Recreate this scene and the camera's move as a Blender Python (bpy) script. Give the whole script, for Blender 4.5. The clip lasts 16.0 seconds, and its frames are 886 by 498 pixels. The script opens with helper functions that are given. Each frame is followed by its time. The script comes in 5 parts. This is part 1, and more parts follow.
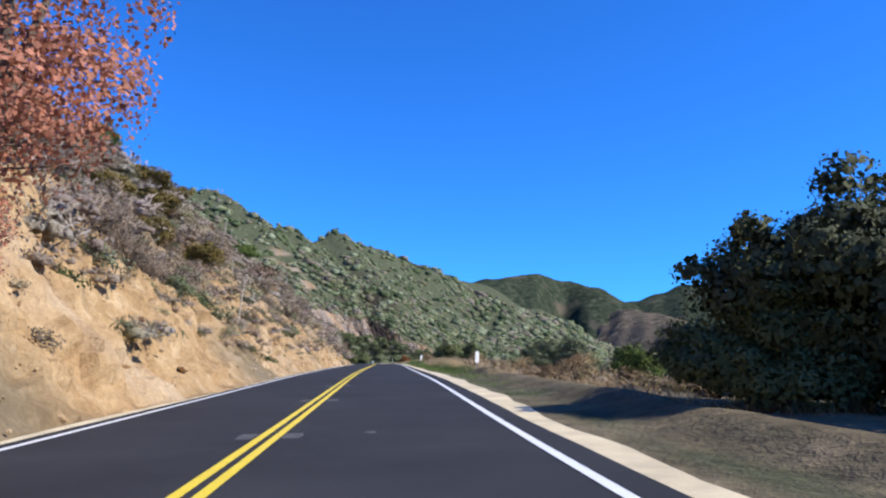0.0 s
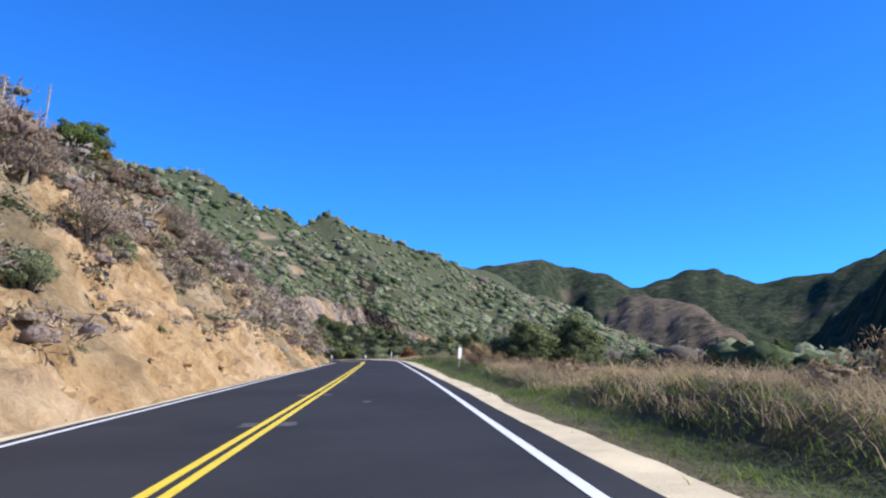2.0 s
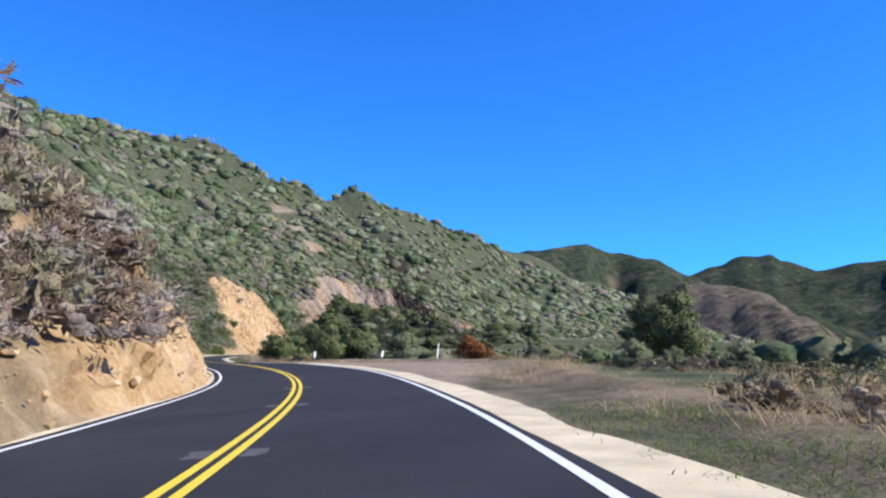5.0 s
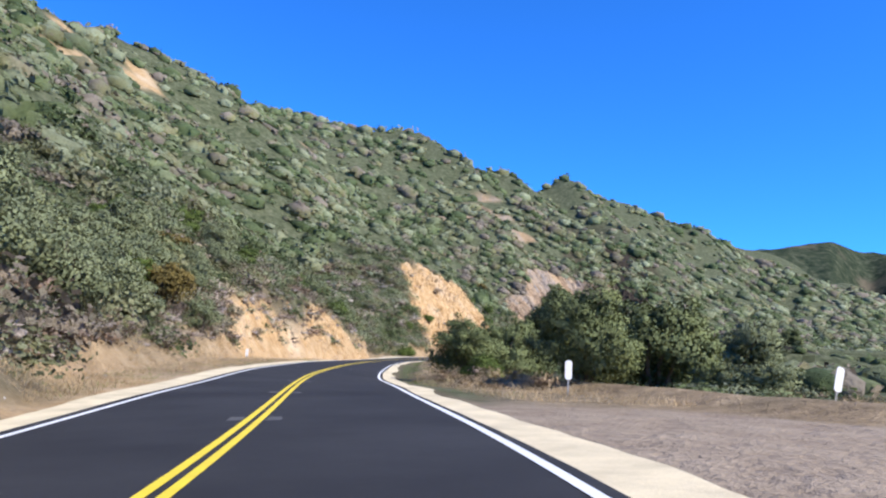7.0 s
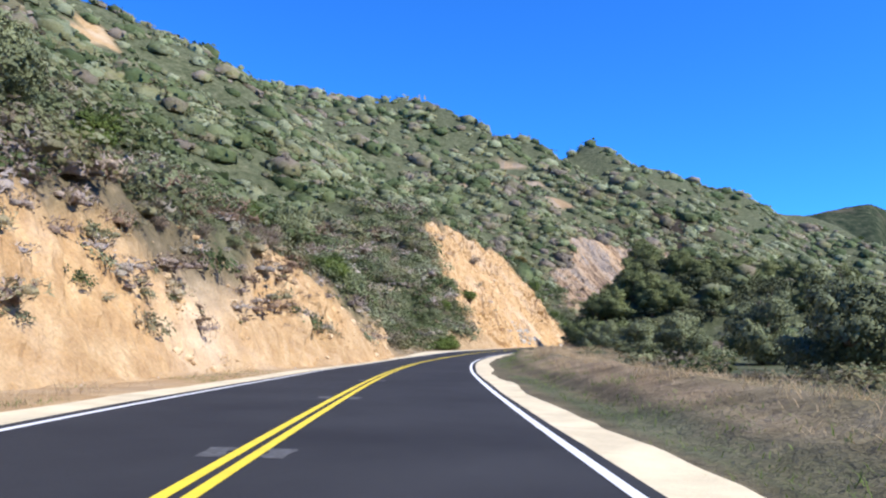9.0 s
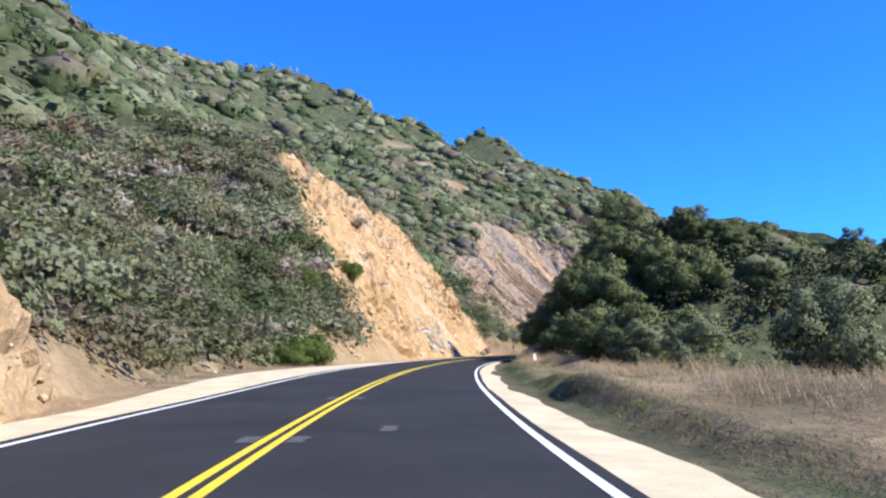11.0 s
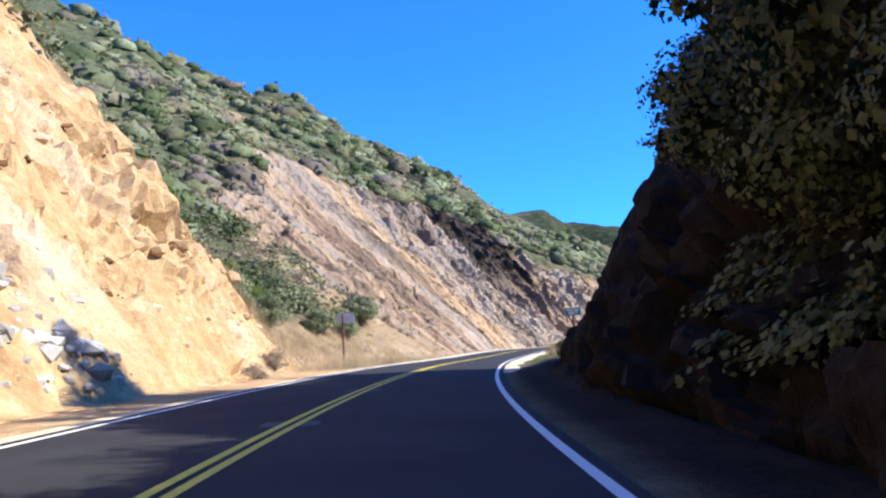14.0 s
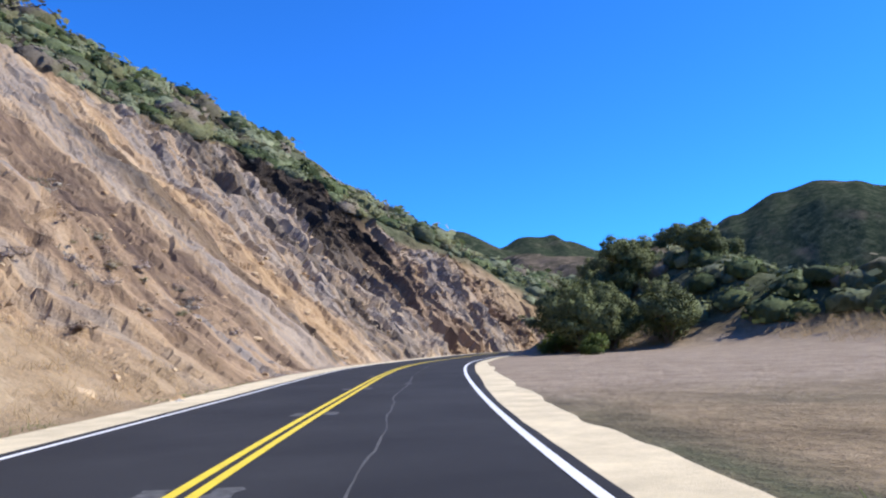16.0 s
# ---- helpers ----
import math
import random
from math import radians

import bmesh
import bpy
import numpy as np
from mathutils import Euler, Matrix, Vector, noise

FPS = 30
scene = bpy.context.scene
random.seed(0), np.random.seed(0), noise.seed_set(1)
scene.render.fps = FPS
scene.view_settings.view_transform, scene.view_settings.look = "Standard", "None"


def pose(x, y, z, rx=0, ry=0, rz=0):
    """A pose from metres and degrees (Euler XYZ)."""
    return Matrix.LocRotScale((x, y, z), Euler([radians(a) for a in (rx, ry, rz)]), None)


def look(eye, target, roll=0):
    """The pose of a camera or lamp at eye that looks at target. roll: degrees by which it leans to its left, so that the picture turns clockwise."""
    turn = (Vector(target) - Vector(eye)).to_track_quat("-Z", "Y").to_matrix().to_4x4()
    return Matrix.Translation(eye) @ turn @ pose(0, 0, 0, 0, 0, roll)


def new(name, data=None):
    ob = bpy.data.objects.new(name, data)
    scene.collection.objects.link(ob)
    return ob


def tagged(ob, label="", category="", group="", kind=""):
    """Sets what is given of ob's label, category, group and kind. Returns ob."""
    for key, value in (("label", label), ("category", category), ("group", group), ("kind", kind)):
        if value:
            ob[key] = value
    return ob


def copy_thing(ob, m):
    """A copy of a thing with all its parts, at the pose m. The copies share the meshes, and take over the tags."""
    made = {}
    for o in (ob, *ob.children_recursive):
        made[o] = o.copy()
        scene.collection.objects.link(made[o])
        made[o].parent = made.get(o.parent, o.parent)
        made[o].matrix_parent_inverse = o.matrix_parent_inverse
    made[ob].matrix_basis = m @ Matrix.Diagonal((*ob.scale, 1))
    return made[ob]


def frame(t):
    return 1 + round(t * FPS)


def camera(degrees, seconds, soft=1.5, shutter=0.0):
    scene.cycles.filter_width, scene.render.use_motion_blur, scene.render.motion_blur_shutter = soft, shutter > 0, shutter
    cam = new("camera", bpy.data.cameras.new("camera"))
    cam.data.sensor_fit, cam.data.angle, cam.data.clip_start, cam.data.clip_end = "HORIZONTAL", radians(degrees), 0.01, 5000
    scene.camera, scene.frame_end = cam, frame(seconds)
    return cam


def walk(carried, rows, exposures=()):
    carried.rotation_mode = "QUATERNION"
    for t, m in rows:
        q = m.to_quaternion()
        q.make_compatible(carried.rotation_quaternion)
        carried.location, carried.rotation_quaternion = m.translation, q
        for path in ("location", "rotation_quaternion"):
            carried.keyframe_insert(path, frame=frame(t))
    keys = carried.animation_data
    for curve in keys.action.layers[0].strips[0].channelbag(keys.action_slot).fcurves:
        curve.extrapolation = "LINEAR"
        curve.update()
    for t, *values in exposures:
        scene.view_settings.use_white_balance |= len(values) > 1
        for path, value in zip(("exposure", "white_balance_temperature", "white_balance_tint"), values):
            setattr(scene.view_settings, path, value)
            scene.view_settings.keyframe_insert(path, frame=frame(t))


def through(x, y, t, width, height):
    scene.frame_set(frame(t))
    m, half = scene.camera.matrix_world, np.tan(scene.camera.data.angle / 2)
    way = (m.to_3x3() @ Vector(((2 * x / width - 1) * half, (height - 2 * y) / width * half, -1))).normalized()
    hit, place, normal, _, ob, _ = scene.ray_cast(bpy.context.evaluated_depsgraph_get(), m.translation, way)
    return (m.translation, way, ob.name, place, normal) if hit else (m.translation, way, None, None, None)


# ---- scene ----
cam = camera(59.5, 16.0, soft=2.2)
PATH = [
    (0, (0.588, -129.366, 1.176), (0.666, -127.390, 1.474), 1.36),
    (0.5, (0.243, -117.698, 1.349), (0.325, -115.724, 1.655), 0.97),
    (1, (-0.095, -106.070, 1.569), (-0.007, -104.094, 1.865), 0.82),
    (1.5, (-0.376, -94.330, 1.715), (-0.287, -92.353, 2.003), 0.88),
    (2, (-0.650, -82.083, 1.833), (-0.562, -80.104, 2.107), 0.54),
    (2.5, (-0.935, -69.876, 1.915), (-0.853, -67.896, 2.184), 0.14),
    (3, (-1.262, -58.170, 1.994), (-1.186, -56.189, 2.259), 0.28),
    (3.5, (-1.659, -46.049, 2.070), (-1.601, -44.068, 2.333), 0.36),
    (4, (-2.090, -33.939, 2.142), (-2.035, -31.957, 2.401), 0.45),
    (4.5, (-2.534, -21.830, 2.214), (-2.493, -19.847, 2.470), 0.53),
    (5, (-3.097, -9.716, 2.253), (-3.094, -7.732, 2.505), 0.62),
    (5.5, (-4.091, 2.393, 2.224), (-4.191, 4.375, 2.473), 0.70),
    (6, (-5.783, 13.304, 2.178), (-6.009, 15.274, 2.442), 1.31),
    (6.5, (-8.291, 24.439, 2.167), (-8.667, 26.385, 2.432), 2.60),
    (7, (-11.846, 36.067, 2.042), (-12.366, 37.982, 2.292), 2.32),
    (7.5, (-16.341, 47.691, 1.936), (-16.948, 49.580, 2.188), 1.47),
    (8, (-20.646, 58.706, 1.752), (-21.257, 60.597, 1.970), -0.63),
    (8.5, (-25.215, 70.016, 1.503), (-25.812, 71.912, 1.728), -0.74),
    (9, (-29.342, 81.478, 1.389), (-29.885, 83.389, 1.620), -0.84),
    (9.5, (-32.970, 93.061, 1.295), (-33.436, 94.991, 1.533), -0.95),
    (10, (-36.489, 104.597, 1.207), (-36.862, 106.547, 1.452), -1.05),
    (10.5, (-39.612, 116.208, 1.127), (-39.905, 118.170, 1.379), -1.16),
    (11, (-42.055, 128.411, 1.084), (-42.275, 130.383, 1.332), -0.40),
    (11.5, (-43.856, 140.579, 1.016), (-43.985, 142.559, 1.274), -1.03),
    (12, (-45.172, 152.345, 0.982), (-45.227, 154.329, 1.228), -1.70),
    (12.5, (-46.065, 163.983, 0.907), (-46.048, 165.968, 1.151), -2.76),
    (13, (-46.494, 175.565, 0.845), (-46.386, 177.548, 1.082), -2.69),
    (13.5, (-46.263, 187.310, 0.852), (-46.066, 189.283, 1.118), -2.67),
    (14, (-45.582, 198.542, 0.781), (-45.281, 200.504, 1.022), -2.51),
    (14.5, (-44.137, 209.581, 0.786), (-43.698, 211.516, 1.038), -2.82),
    (15, (-41.872, 221.583, 0.791), (-41.334, 223.492, 1.048), -1.88),
    (15.5, (-39.326, 232.664, 0.738), (-38.704, 234.549, 0.982), -2.25),
    (16, (-35.953, 244.669, 0.649), (-35.252, 246.526, 0.895), -2.68),
]
walk(cam, [(t, look(eye, target, roll)) for t, eye, target, roll in PATH], [(0, 0.47), (3, 0.56), (5.5, 0.6), (7.5, 0.72), (10.5, 0.75), (11.5, 0.82), (12.5, 0.95), (13.4, 1.1), (14.4, 1.02), (15, 0.5), (15.5, 0.5), (16, 0.56)])

# ---- daylight ----
SUN_YAW, SUN_UP = -104.0, 42.0
sun_way = Vector((-math.sin(radians(SUN_YAW)) * math.cos(radians(SUN_UP)), math.cos(radians(SUN_YAW)) * math.cos(radians(SUN_UP)), math.sin(radians(SUN_UP))))
world = bpy.data.worlds.new("sky")
scene.world = world
world.use_nodes = True
wn = world.node_tree.nodes
sky = wn.new("ShaderNodeTexSky")
sky.sky_type, sky.sun_disc = "NISHITA", False
sky.sun_elevation, sky.sun_rotation = radians(SUN_UP), radians(-SUN_YAW)
sky.altitude, sky.air_density, sky.dust_density, sky.ozone_density = 900, 1.0, 0.3, 3.0
wn["Background"].inputs["Strength"].default_value = 0.115
deep = wn.new("ShaderNodeMix")
deep.data_type, deep.blend_type = "RGBA", "MULTIPLY"
deep.inputs[0].default_value, deep.inputs[7].default_value = 1.0, (0.17, 0.70, 1.55, 1)
world.node_tree.links.new(sky.outputs[0], deep.inputs[6])
world.node_tree.links.new(deep.outputs[2], wn["Background"].inputs[0])
sun = new("sun", bpy.data.lights.new("sun", "SUN"))
sun.data.energy, sun.data.angle, sun.data.color = 4.6, radians(0.53), (1.0, 0.95, 0.86)
sun.matrix_world = look(sun_way * 100, (0, 0, 0))


# ---- materials ----
def nodes_of(name):
    m = bpy.data.materials.new(name)
    m.use_nodes = True
    return m, m.node_tree.nodes, m.node_tree.links


def noise_node(n, lk, scale, detail=4.0, rough=0.6, vec=None):
    x = n.new("ShaderNodeTexNoise")
    x.inputs["Scale"].default_value, x.inputs["Detail"].default_value, x.inputs["Roughness"].default_value = scale, detail, rough
    if vec is not None:
        lk.new(vec, x.inputs["Vector"])
    return x


def ramp(n, lk, src, stops):
    r = n.new("ShaderNodeValToRGB")
    while len(r.color_ramp.elements) < len(stops):
        r.color_ramp.elements.new(0.5)
    for e, (p, c) in zip(r.color_ramp.elements, stops):
        e.position, e.color = p, (*c, 1)
    lk.new(src, r.inputs[0])
    return r.outputs[0]


def mix(n, lk, a, b, fac, mode="MIX"):
    x = n.new("ShaderNodeMix")
    x.data_type, x.blend_type = "RGBA", mode
    for sock, v in ((x.inputs[0], fac), (x.inputs[6], a), (x.inputs[7], b)):
        if isinstance(v, bpy.types.NodeSocket):
            lk.new(v, sock)
        elif isinstance(v, tuple):
            sock.default_value = (*v, 1)
        else:
            sock.default_value = v
    return x.outputs[2]


def bump(n, lk, height, strength, dist, normal=None):
    b = n.new("ShaderNodeBump")
    b.inputs["Strength"].default_value, b.inputs["Distance"].default_value = strength, dist
    lk.new(height, b.inputs["Height"])
    if normal is not None:
        lk.new(normal, b.inputs["Normal"])
    return b.outputs[0]


def plain(name, color, rough=0.8, vary=0.25, scale=8.0, relief=0.01, metal=0.0, fine=60.0):
    """A surface of one colour with blotches, grain and a fine relief."""
    m, n, lk = nodes_of(name)
    b = n["Principled BSDF"]
    co = n.new("ShaderNodeNewGeometry").outputs["Position"]
    big, small = noise_node(n, lk, scale, vec=co), noise_node(n, lk, fine, 3, vec=co)
    lo = tuple(c * (1 - vary) for c in color)
    hi = tuple(min(1, c * (1 + vary)) for c in color)
    c1 = ramp(n, lk, big.outputs[0], [(0.3, lo), (0.7, hi)])
    c2 = mix(n, lk, c1, ramp(n, lk, small.outputs[0], [(0.3, (0.7,) * 3), (0.7, (1.0,) * 3)]), 0.6, "MULTIPLY")
    lk.new(c2, b.inputs["Base Color"])
    b.inputs["Roughness"].default_value, b.inputs["Metallic"].default_value = rough, metal
    if relief:
        lk.new(bump(n, lk, small.outputs[0], 0.5, relief), b.inputs["Normal"])
    return m


def leafy(name, dark, light, extra=None, through=0.25, patch=0.6, fleck=5.0):
    """Foliage: each leaf its own shade, with drifts of colour over the ground."""
    m, n, lk = nodes_of(name)
    b = n["Principled BSDF"]
    geo = n.new("ShaderNodeNewGeometry")
    drift = noise_node(n, lk, patch, 3, vec=geo.outputs["Position"])
    wide = noise_node(n, lk, patch * 0.13, 2, vec=geo.outputs["Position"])
    c = ramp(n, lk, geo.outputs["Random Per Island"], [(0.0, tuple(a * 0.65 + b_ * 0.35 for a, b_ in zip(dark, light))), (1.0, tuple(a * 0.3 + b_ * 0.7 for a, b_ in zip(dark, light)))])
    c = mix(n, lk, c, ramp(n, lk, drift.outputs[0], [(0.35, (0.6, 0.62, 0.6)), (0.65, (1.25, 1.2, 1.1))]), 0.8, "MULTIPLY")
    if extra:
        c = mix(n, lk, c, extra, ramp(n, lk, wide.outputs[0], [(0.5, (0, 0, 0)), (0.68, (0.8, 0.8, 0.8))]))
    twigs = noise_node(n, lk, fleck, 5, 0.75, geo.outputs["Position"])
    c = mix(n, lk, c, ramp(n, lk, twigs.outputs[0], [(0.36, (0.55, 0.55, 0.55)), (0.5, (1.0, 1.0, 1.0)), (0.66, (1.3, 1.3, 1.25))]), 0.85, "MULTIPLY")
    lk.new(c, b.inputs["Base Color"])
    if fleck < 20:
        lk.new(bump(n, lk, twigs.outputs[0], 0.6, 0.4 / fleck), b.inputs["Normal"])
    b.inputs["Roughness"].default_value = 0.7
    b.inputs["Specular IOR Level"].default_value = 0.15
    tr = n.new("ShaderNodeBsdfTranslucent")
    lk.new(c, tr.inputs[0])
    add = n.new("ShaderNodeMixShader")
    add.inputs[0].default_value = through
    lk.new(b.outputs[0], add.inputs[1])
    lk.new(tr.outputs[0], add.inputs[2])
    lk.new(add.outputs[0], n["Material Output"].inputs[0])
    return m


def brush_material(name, kinds, patch=0.05, fleck=2.5, through=0.2):
    """Mixed brush: each plant takes a kind by its own chance and by drifts over the slope."""
    m, n, lk = nodes_of(name)
    b = n["Principled BSDF"]
    geo = n.new("ShaderNodeNewGeometry")
    att = n.new("ShaderNodeVertexColor")
    att.layer_name = "cover"
    sep = n.new("ShaderNodeSeparateColor")
    lk.new(att.outputs[0], sep.inputs[0])
    drift = noise_node(n, lk, patch, 3, 0.6, geo.outputs["Position"])
    wide = ramp(n, lk, drift.outputs[0], [(0.3, (0.0,) * 3), (0.7, (1.0,) * 3)])
    pick = n.new("ShaderNodeMix")
    pick.data_type = "FLOAT"
    pick.inputs[0].default_value = 0.42
    lk.new(sep.outputs[0], pick.inputs[2])
    lk.new(wide, pick.inputs[3])
    step = 1.0 / (len(kinds) - 1)
    c = ramp(n, lk, pick.outputs[0], [(0.24 + 0.52 * k * step, kind) for k, kind in enumerate(kinds)])
    c = mix(n, lk, c, ramp(n, lk, sep.outputs[1], [(0.0, (0.8,) * 3), (1.0, (1.2,) * 3)]), 1.0, "MULTIPLY")
    c = mix(n, lk, c, ramp(n, lk, geo.outputs["Random Per Island"], [(0.0, (0.9,) * 3), (1.0, (1.12,) * 3)]), 1.0, "MULTIPLY")
    twigs = noise_node(n, lk, fleck, 5, 0.72, geo.outputs["Position"])
    c = mix(n, lk, c, ramp(n, lk, twigs.outputs[0], [(0.36, (0.7,) * 3), (0.5, (0.98,) * 3), (0.66, (1.15,) * 3)]), 0.85, "MULTIPLY")
    lk.new(c, b.inputs["Base Color"])
    lk.new(bump(n, lk, twigs.outputs[0], 1.0, 0.9 / fleck), b.inputs["Normal"])
    b.inputs["Roughness"].default_value = 0.8
    b.inputs["Specular IOR Level"].default_value = 0.1
    tr = n.new("ShaderNodeBsdfTranslucent")
    lk.new(c, tr.inputs[0])
    add = n.new("ShaderNodeMixShader")
    add.inputs[0].default_value = through
    lk.new(b.outputs[0], add.inputs[1])
    lk.new(tr.outputs[0], add.inputs[2])
    lk.new(add.outputs[0], n["Material Output"].inputs[0])
    return m


def ground_material():
    """Bare earth, rock, dry grass and gravel, by the painted share of each."""
    m, n, lk = nodes_of("hillside_earth")
    b = n["Principled BSDF"]
    geo = n.new("ShaderNodeNewGeometry")
    co = geo.outputs["Position"]
    big, mid, fine = noise_node(n, lk, 0.12, 5, 0.65, co), noise_node(n, lk, 0.9, 6, 0.7, co), noise_node(n, lk, 9.0, 5, 0.7, co)
    tan = ramp(n, lk, mid.outputs[0], [(0.28, (0.32, 0.195, 0.095)), (0.44, (0.44, 0.28, 0.135)), (0.58, (0.53, 0.36, 0.185)), (0.75, (0.68, 0.52, 0.33))])
    tan = mix(n, lk, tan, (0.62, 0.50, 0.36), ramp(n, lk, big.outputs[0], [(0.5, (0, 0, 0)), (0.7, (0.7,) * 3)]))
    # tilted beds of brown, buff and slate
    mp = n.new("ShaderNodeMapping")
    mp.inputs["Scale"].default_value = (0.016, 0.17, 1)
    uv = n.new("ShaderNodeUVMap")
    uv.uv_map = "road_metres"
    lk.new(uv.outputs[0], mp.inputs[0])
    bed = noise_node(n, lk, 1.0, 7, 0.62, mp.outputs[0])
    strata = ramp(n, lk, bed.outputs[0], [(0.36, (0.085, 0.06, 0.05)), (0.42, (0.24, 0.165, 0.11)), (0.46, (0.38, 0.27, 0.17)), (0.5, (0.245, 0.215, 0.19)), (0.54, (0.34, 0.25, 0.165)), (0.58, (0.29, 0.25, 0.215)), (0.65, (0.48, 0.36, 0.23))])
    strata = mix(n, lk, strata, tan, ramp(n, lk, big.outputs[0], [(0.45, (0.02,) * 3), (0.7, (0.3,) * 3)]))
    litter = ramp(n, lk, mid.outputs[0], [(0.3, (0.075, 0.065, 0.04)), (0.55, (0.16, 0.13, 0.08)), (0.75, (0.28, 0.22, 0.14))])
    gravel = ramp(n, lk, mid.outputs[0], [(0.3, (0.25, 0.19, 0.135)), (0.7, (0.37, 0.295, 0.215))])
    att = n.new("ShaderNodeVertexColor")
    att.layer_name = "cover"
    sep = n.new("ShaderNodeSeparateColor")
    lk.new(att.outputs[0], sep.inputs[0])
    c = mix(n, lk, litter, tan, sep.outputs[0])
    c = mix(n, lk, c, strata, sep.outputs[1])
    c = mix(n, lk, c, gravel, sep.outputs[2])
    at2 = n.new("ShaderNodeVertexColor")
    at2.layer_name = "growth"
    sep2 = n.new("ShaderNodeSeparateColor")
    lk.new(at2.outputs[0], sep2.inputs[0])
    leaf = noise_node(n, lk, 0.5, 7, 0.72, co)
    green = ramp(n, lk, leaf.outputs[0], [(0.34, (0.04, 0.046, 0.022)), (0.5, (0.088, 0.10, 0.052)), (0.64, (0.15, 0.15, 0.09)), (0.76, (0.26, 0.21, 0.14))])
    straw = ramp(n, lk, leaf.outputs[0], [(0.34, (0.17, 0.12, 0.07)), (0.52, (0.33, 0.24, 0.145)), (0.7, (0.48, 0.375, 0.245))])
    c = mix(n, lk, c, straw, sep2.outputs[2])
    c = mix(n, lk, c, green, sep2.outputs[1])
    # slate, set near black to carry the right-hand wall's shade in its colour
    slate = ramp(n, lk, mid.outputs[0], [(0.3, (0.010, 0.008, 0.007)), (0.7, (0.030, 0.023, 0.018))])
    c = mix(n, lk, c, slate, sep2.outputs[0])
    c = mix(n, lk, c, ramp(n, lk, fine.outputs[0], [(0.3, (0.62,) * 3), (0.65, (1.08,) * 3)]), 0.7, "MULTIPLY")
    lk.new(c, b.inputs["Base Color"])
    b.inputs["Roughness"].default_value = 0.95
    b.inputs["Specular IOR Level"].default_value = 0.1
    nb = bump(n, lk, mid.outputs[0], 0.7, 0.35)
    lk.new(bump(n, lk, fine.outputs[0], 0.6, 0.06, nb), b.inputs["Normal"])
    return m


def asphalt_material():
    m, n, lk = nodes_of("fresh_asphalt")
    b = n["Principled BSDF"]
    co = n.new("ShaderNodeNewGeometry").outputs["Position"]
    big, fine = noise_node(n, lk, 0.35, 4, 0.6, co), noise_node(n, lk, 90.0, 3, 0.7, co)
    c = ramp(n, lk, big.outputs[0], [(0.3, (0.026, 0.026, 0.028)), (0.7, (0.042, 0.042, 0.044))])
    c = mix(n, lk, c, ramp(n, lk, fine.outputs[0], [(0.35, (0.6,) * 3), (0.7, (1.35,) * 3)]), 0.7, "MULTIPLY")
    lk.new(c, b.inputs["Base Color"])
    b.inputs["Roughness"].default_value = 0.9
    b.inputs["Specular IOR Level"].default_value = 0.15
    lk.new(bump(n, lk, fine.outputs[0], 0.4, 0.006), b.inputs["Normal"])
    return m


EARTH = ground_material()
ASPHALT = asphalt_material()
YELLOW = plain("yellow_road_paint", (0.85, 0.63, 0.03), 0.6, 0.08, 3.0, 0.002)
WHITE = plain("white_road_paint", (0.80, 0.80, 0.78), 0.6, 0.06, 3.0, 0.002)
SAND = plain("pale_shoulder_gravel", (0.67, 0.56, 0.36), 0.95, 0.2, 1.2, 0.02, fine=45.0)
SCUFF = plain("ground_down_asphalt", (0.085, 0.083, 0.08), 0.9, 0.5, 14.0, 0.004)
SHRUB = leafy("grey_green_chaparral", (0.13, 0.16, 0.08), (0.33, 0.36, 0.21), (0.27, 0.24, 0.16), patch=0.25, fleck=2.2, through=0.08)
SHRUB_DARK = leafy("dark_oak_leaves", (0.075, 0.10, 0.038), (0.22, 0.25, 0.115), patch=0.35, fleck=3.0, through=0.08)
# the dark oak leaves again, with shade put into their colour
SHRUB_SHADED = leafy("shaded_oak_leaves", (0.042, 0.055, 0.026), (0.13, 0.145, 0.075), patch=0.35, fleck=3.0, through=0.05)
SHRUB_PALE = leafy("pale_sage_leaves", (0.12, 0.15, 0.075), (0.30, 0.33, 0.20), patch=0.6)
SHRUB_GREEN = leafy("fresh_green_leaves", (0.05, 0.09, 0.022), (0.17, 0.22, 0.06), patch=0.6)
SHRUB_OLIVE = leafy("olive_brown_leaves", (0.11, 0.09, 0.025), (0.25, 0.19, 0.07), patch=0.6)
MIXED = brush_material("mixed_chaparral", ((0.085, 0.115, 0.05), (0.135, 0.17, 0.075), (0.205, 0.235, 0.125), (0.28, 0.305, 0.19), (0.21, 0.21, 0.10), (0.255, 0.215, 0.165)))
DRY_MIXED = brush_material("mixed_dry_brush", ((0.25, 0.175, 0.125), (0.37, 0.295, 0.25), (0.46, 0.405, 0.365), (0.28, 0.27, 0.15), (0.48, 0.39, 0.27), (0.40, 0.33, 0.29)), 0.09)
SHRUB_DRY = leafy("dry_grey_brush", (0.17, 0.13, 0.105), (0.40, 0.33, 0.27), patch=0.5)
RUSSET = leafy("russet_dry_leaves", (0.16, 0.06, 0.02), (0.34, 0.15, 0.06), patch=0.6)
GRASS = leafy("dry_straw_grass", (0.36, 0.26, 0.15), (0.70, 0.56, 0.37), patch=0.4, fleck=40.0, through=0.45)
GREEN_GRASS = leafy("short_green_grass", (0.10, 0.16, 0.036), (0.22, 0.29, 0.085), patch=0.7, fleck=40.0, through=0.4)
RED_LEAF = leafy("russet_sycamore_leaves", (0.24, 0.085, 0.05), (0.70, 0.33, 0.23), patch=0.8)
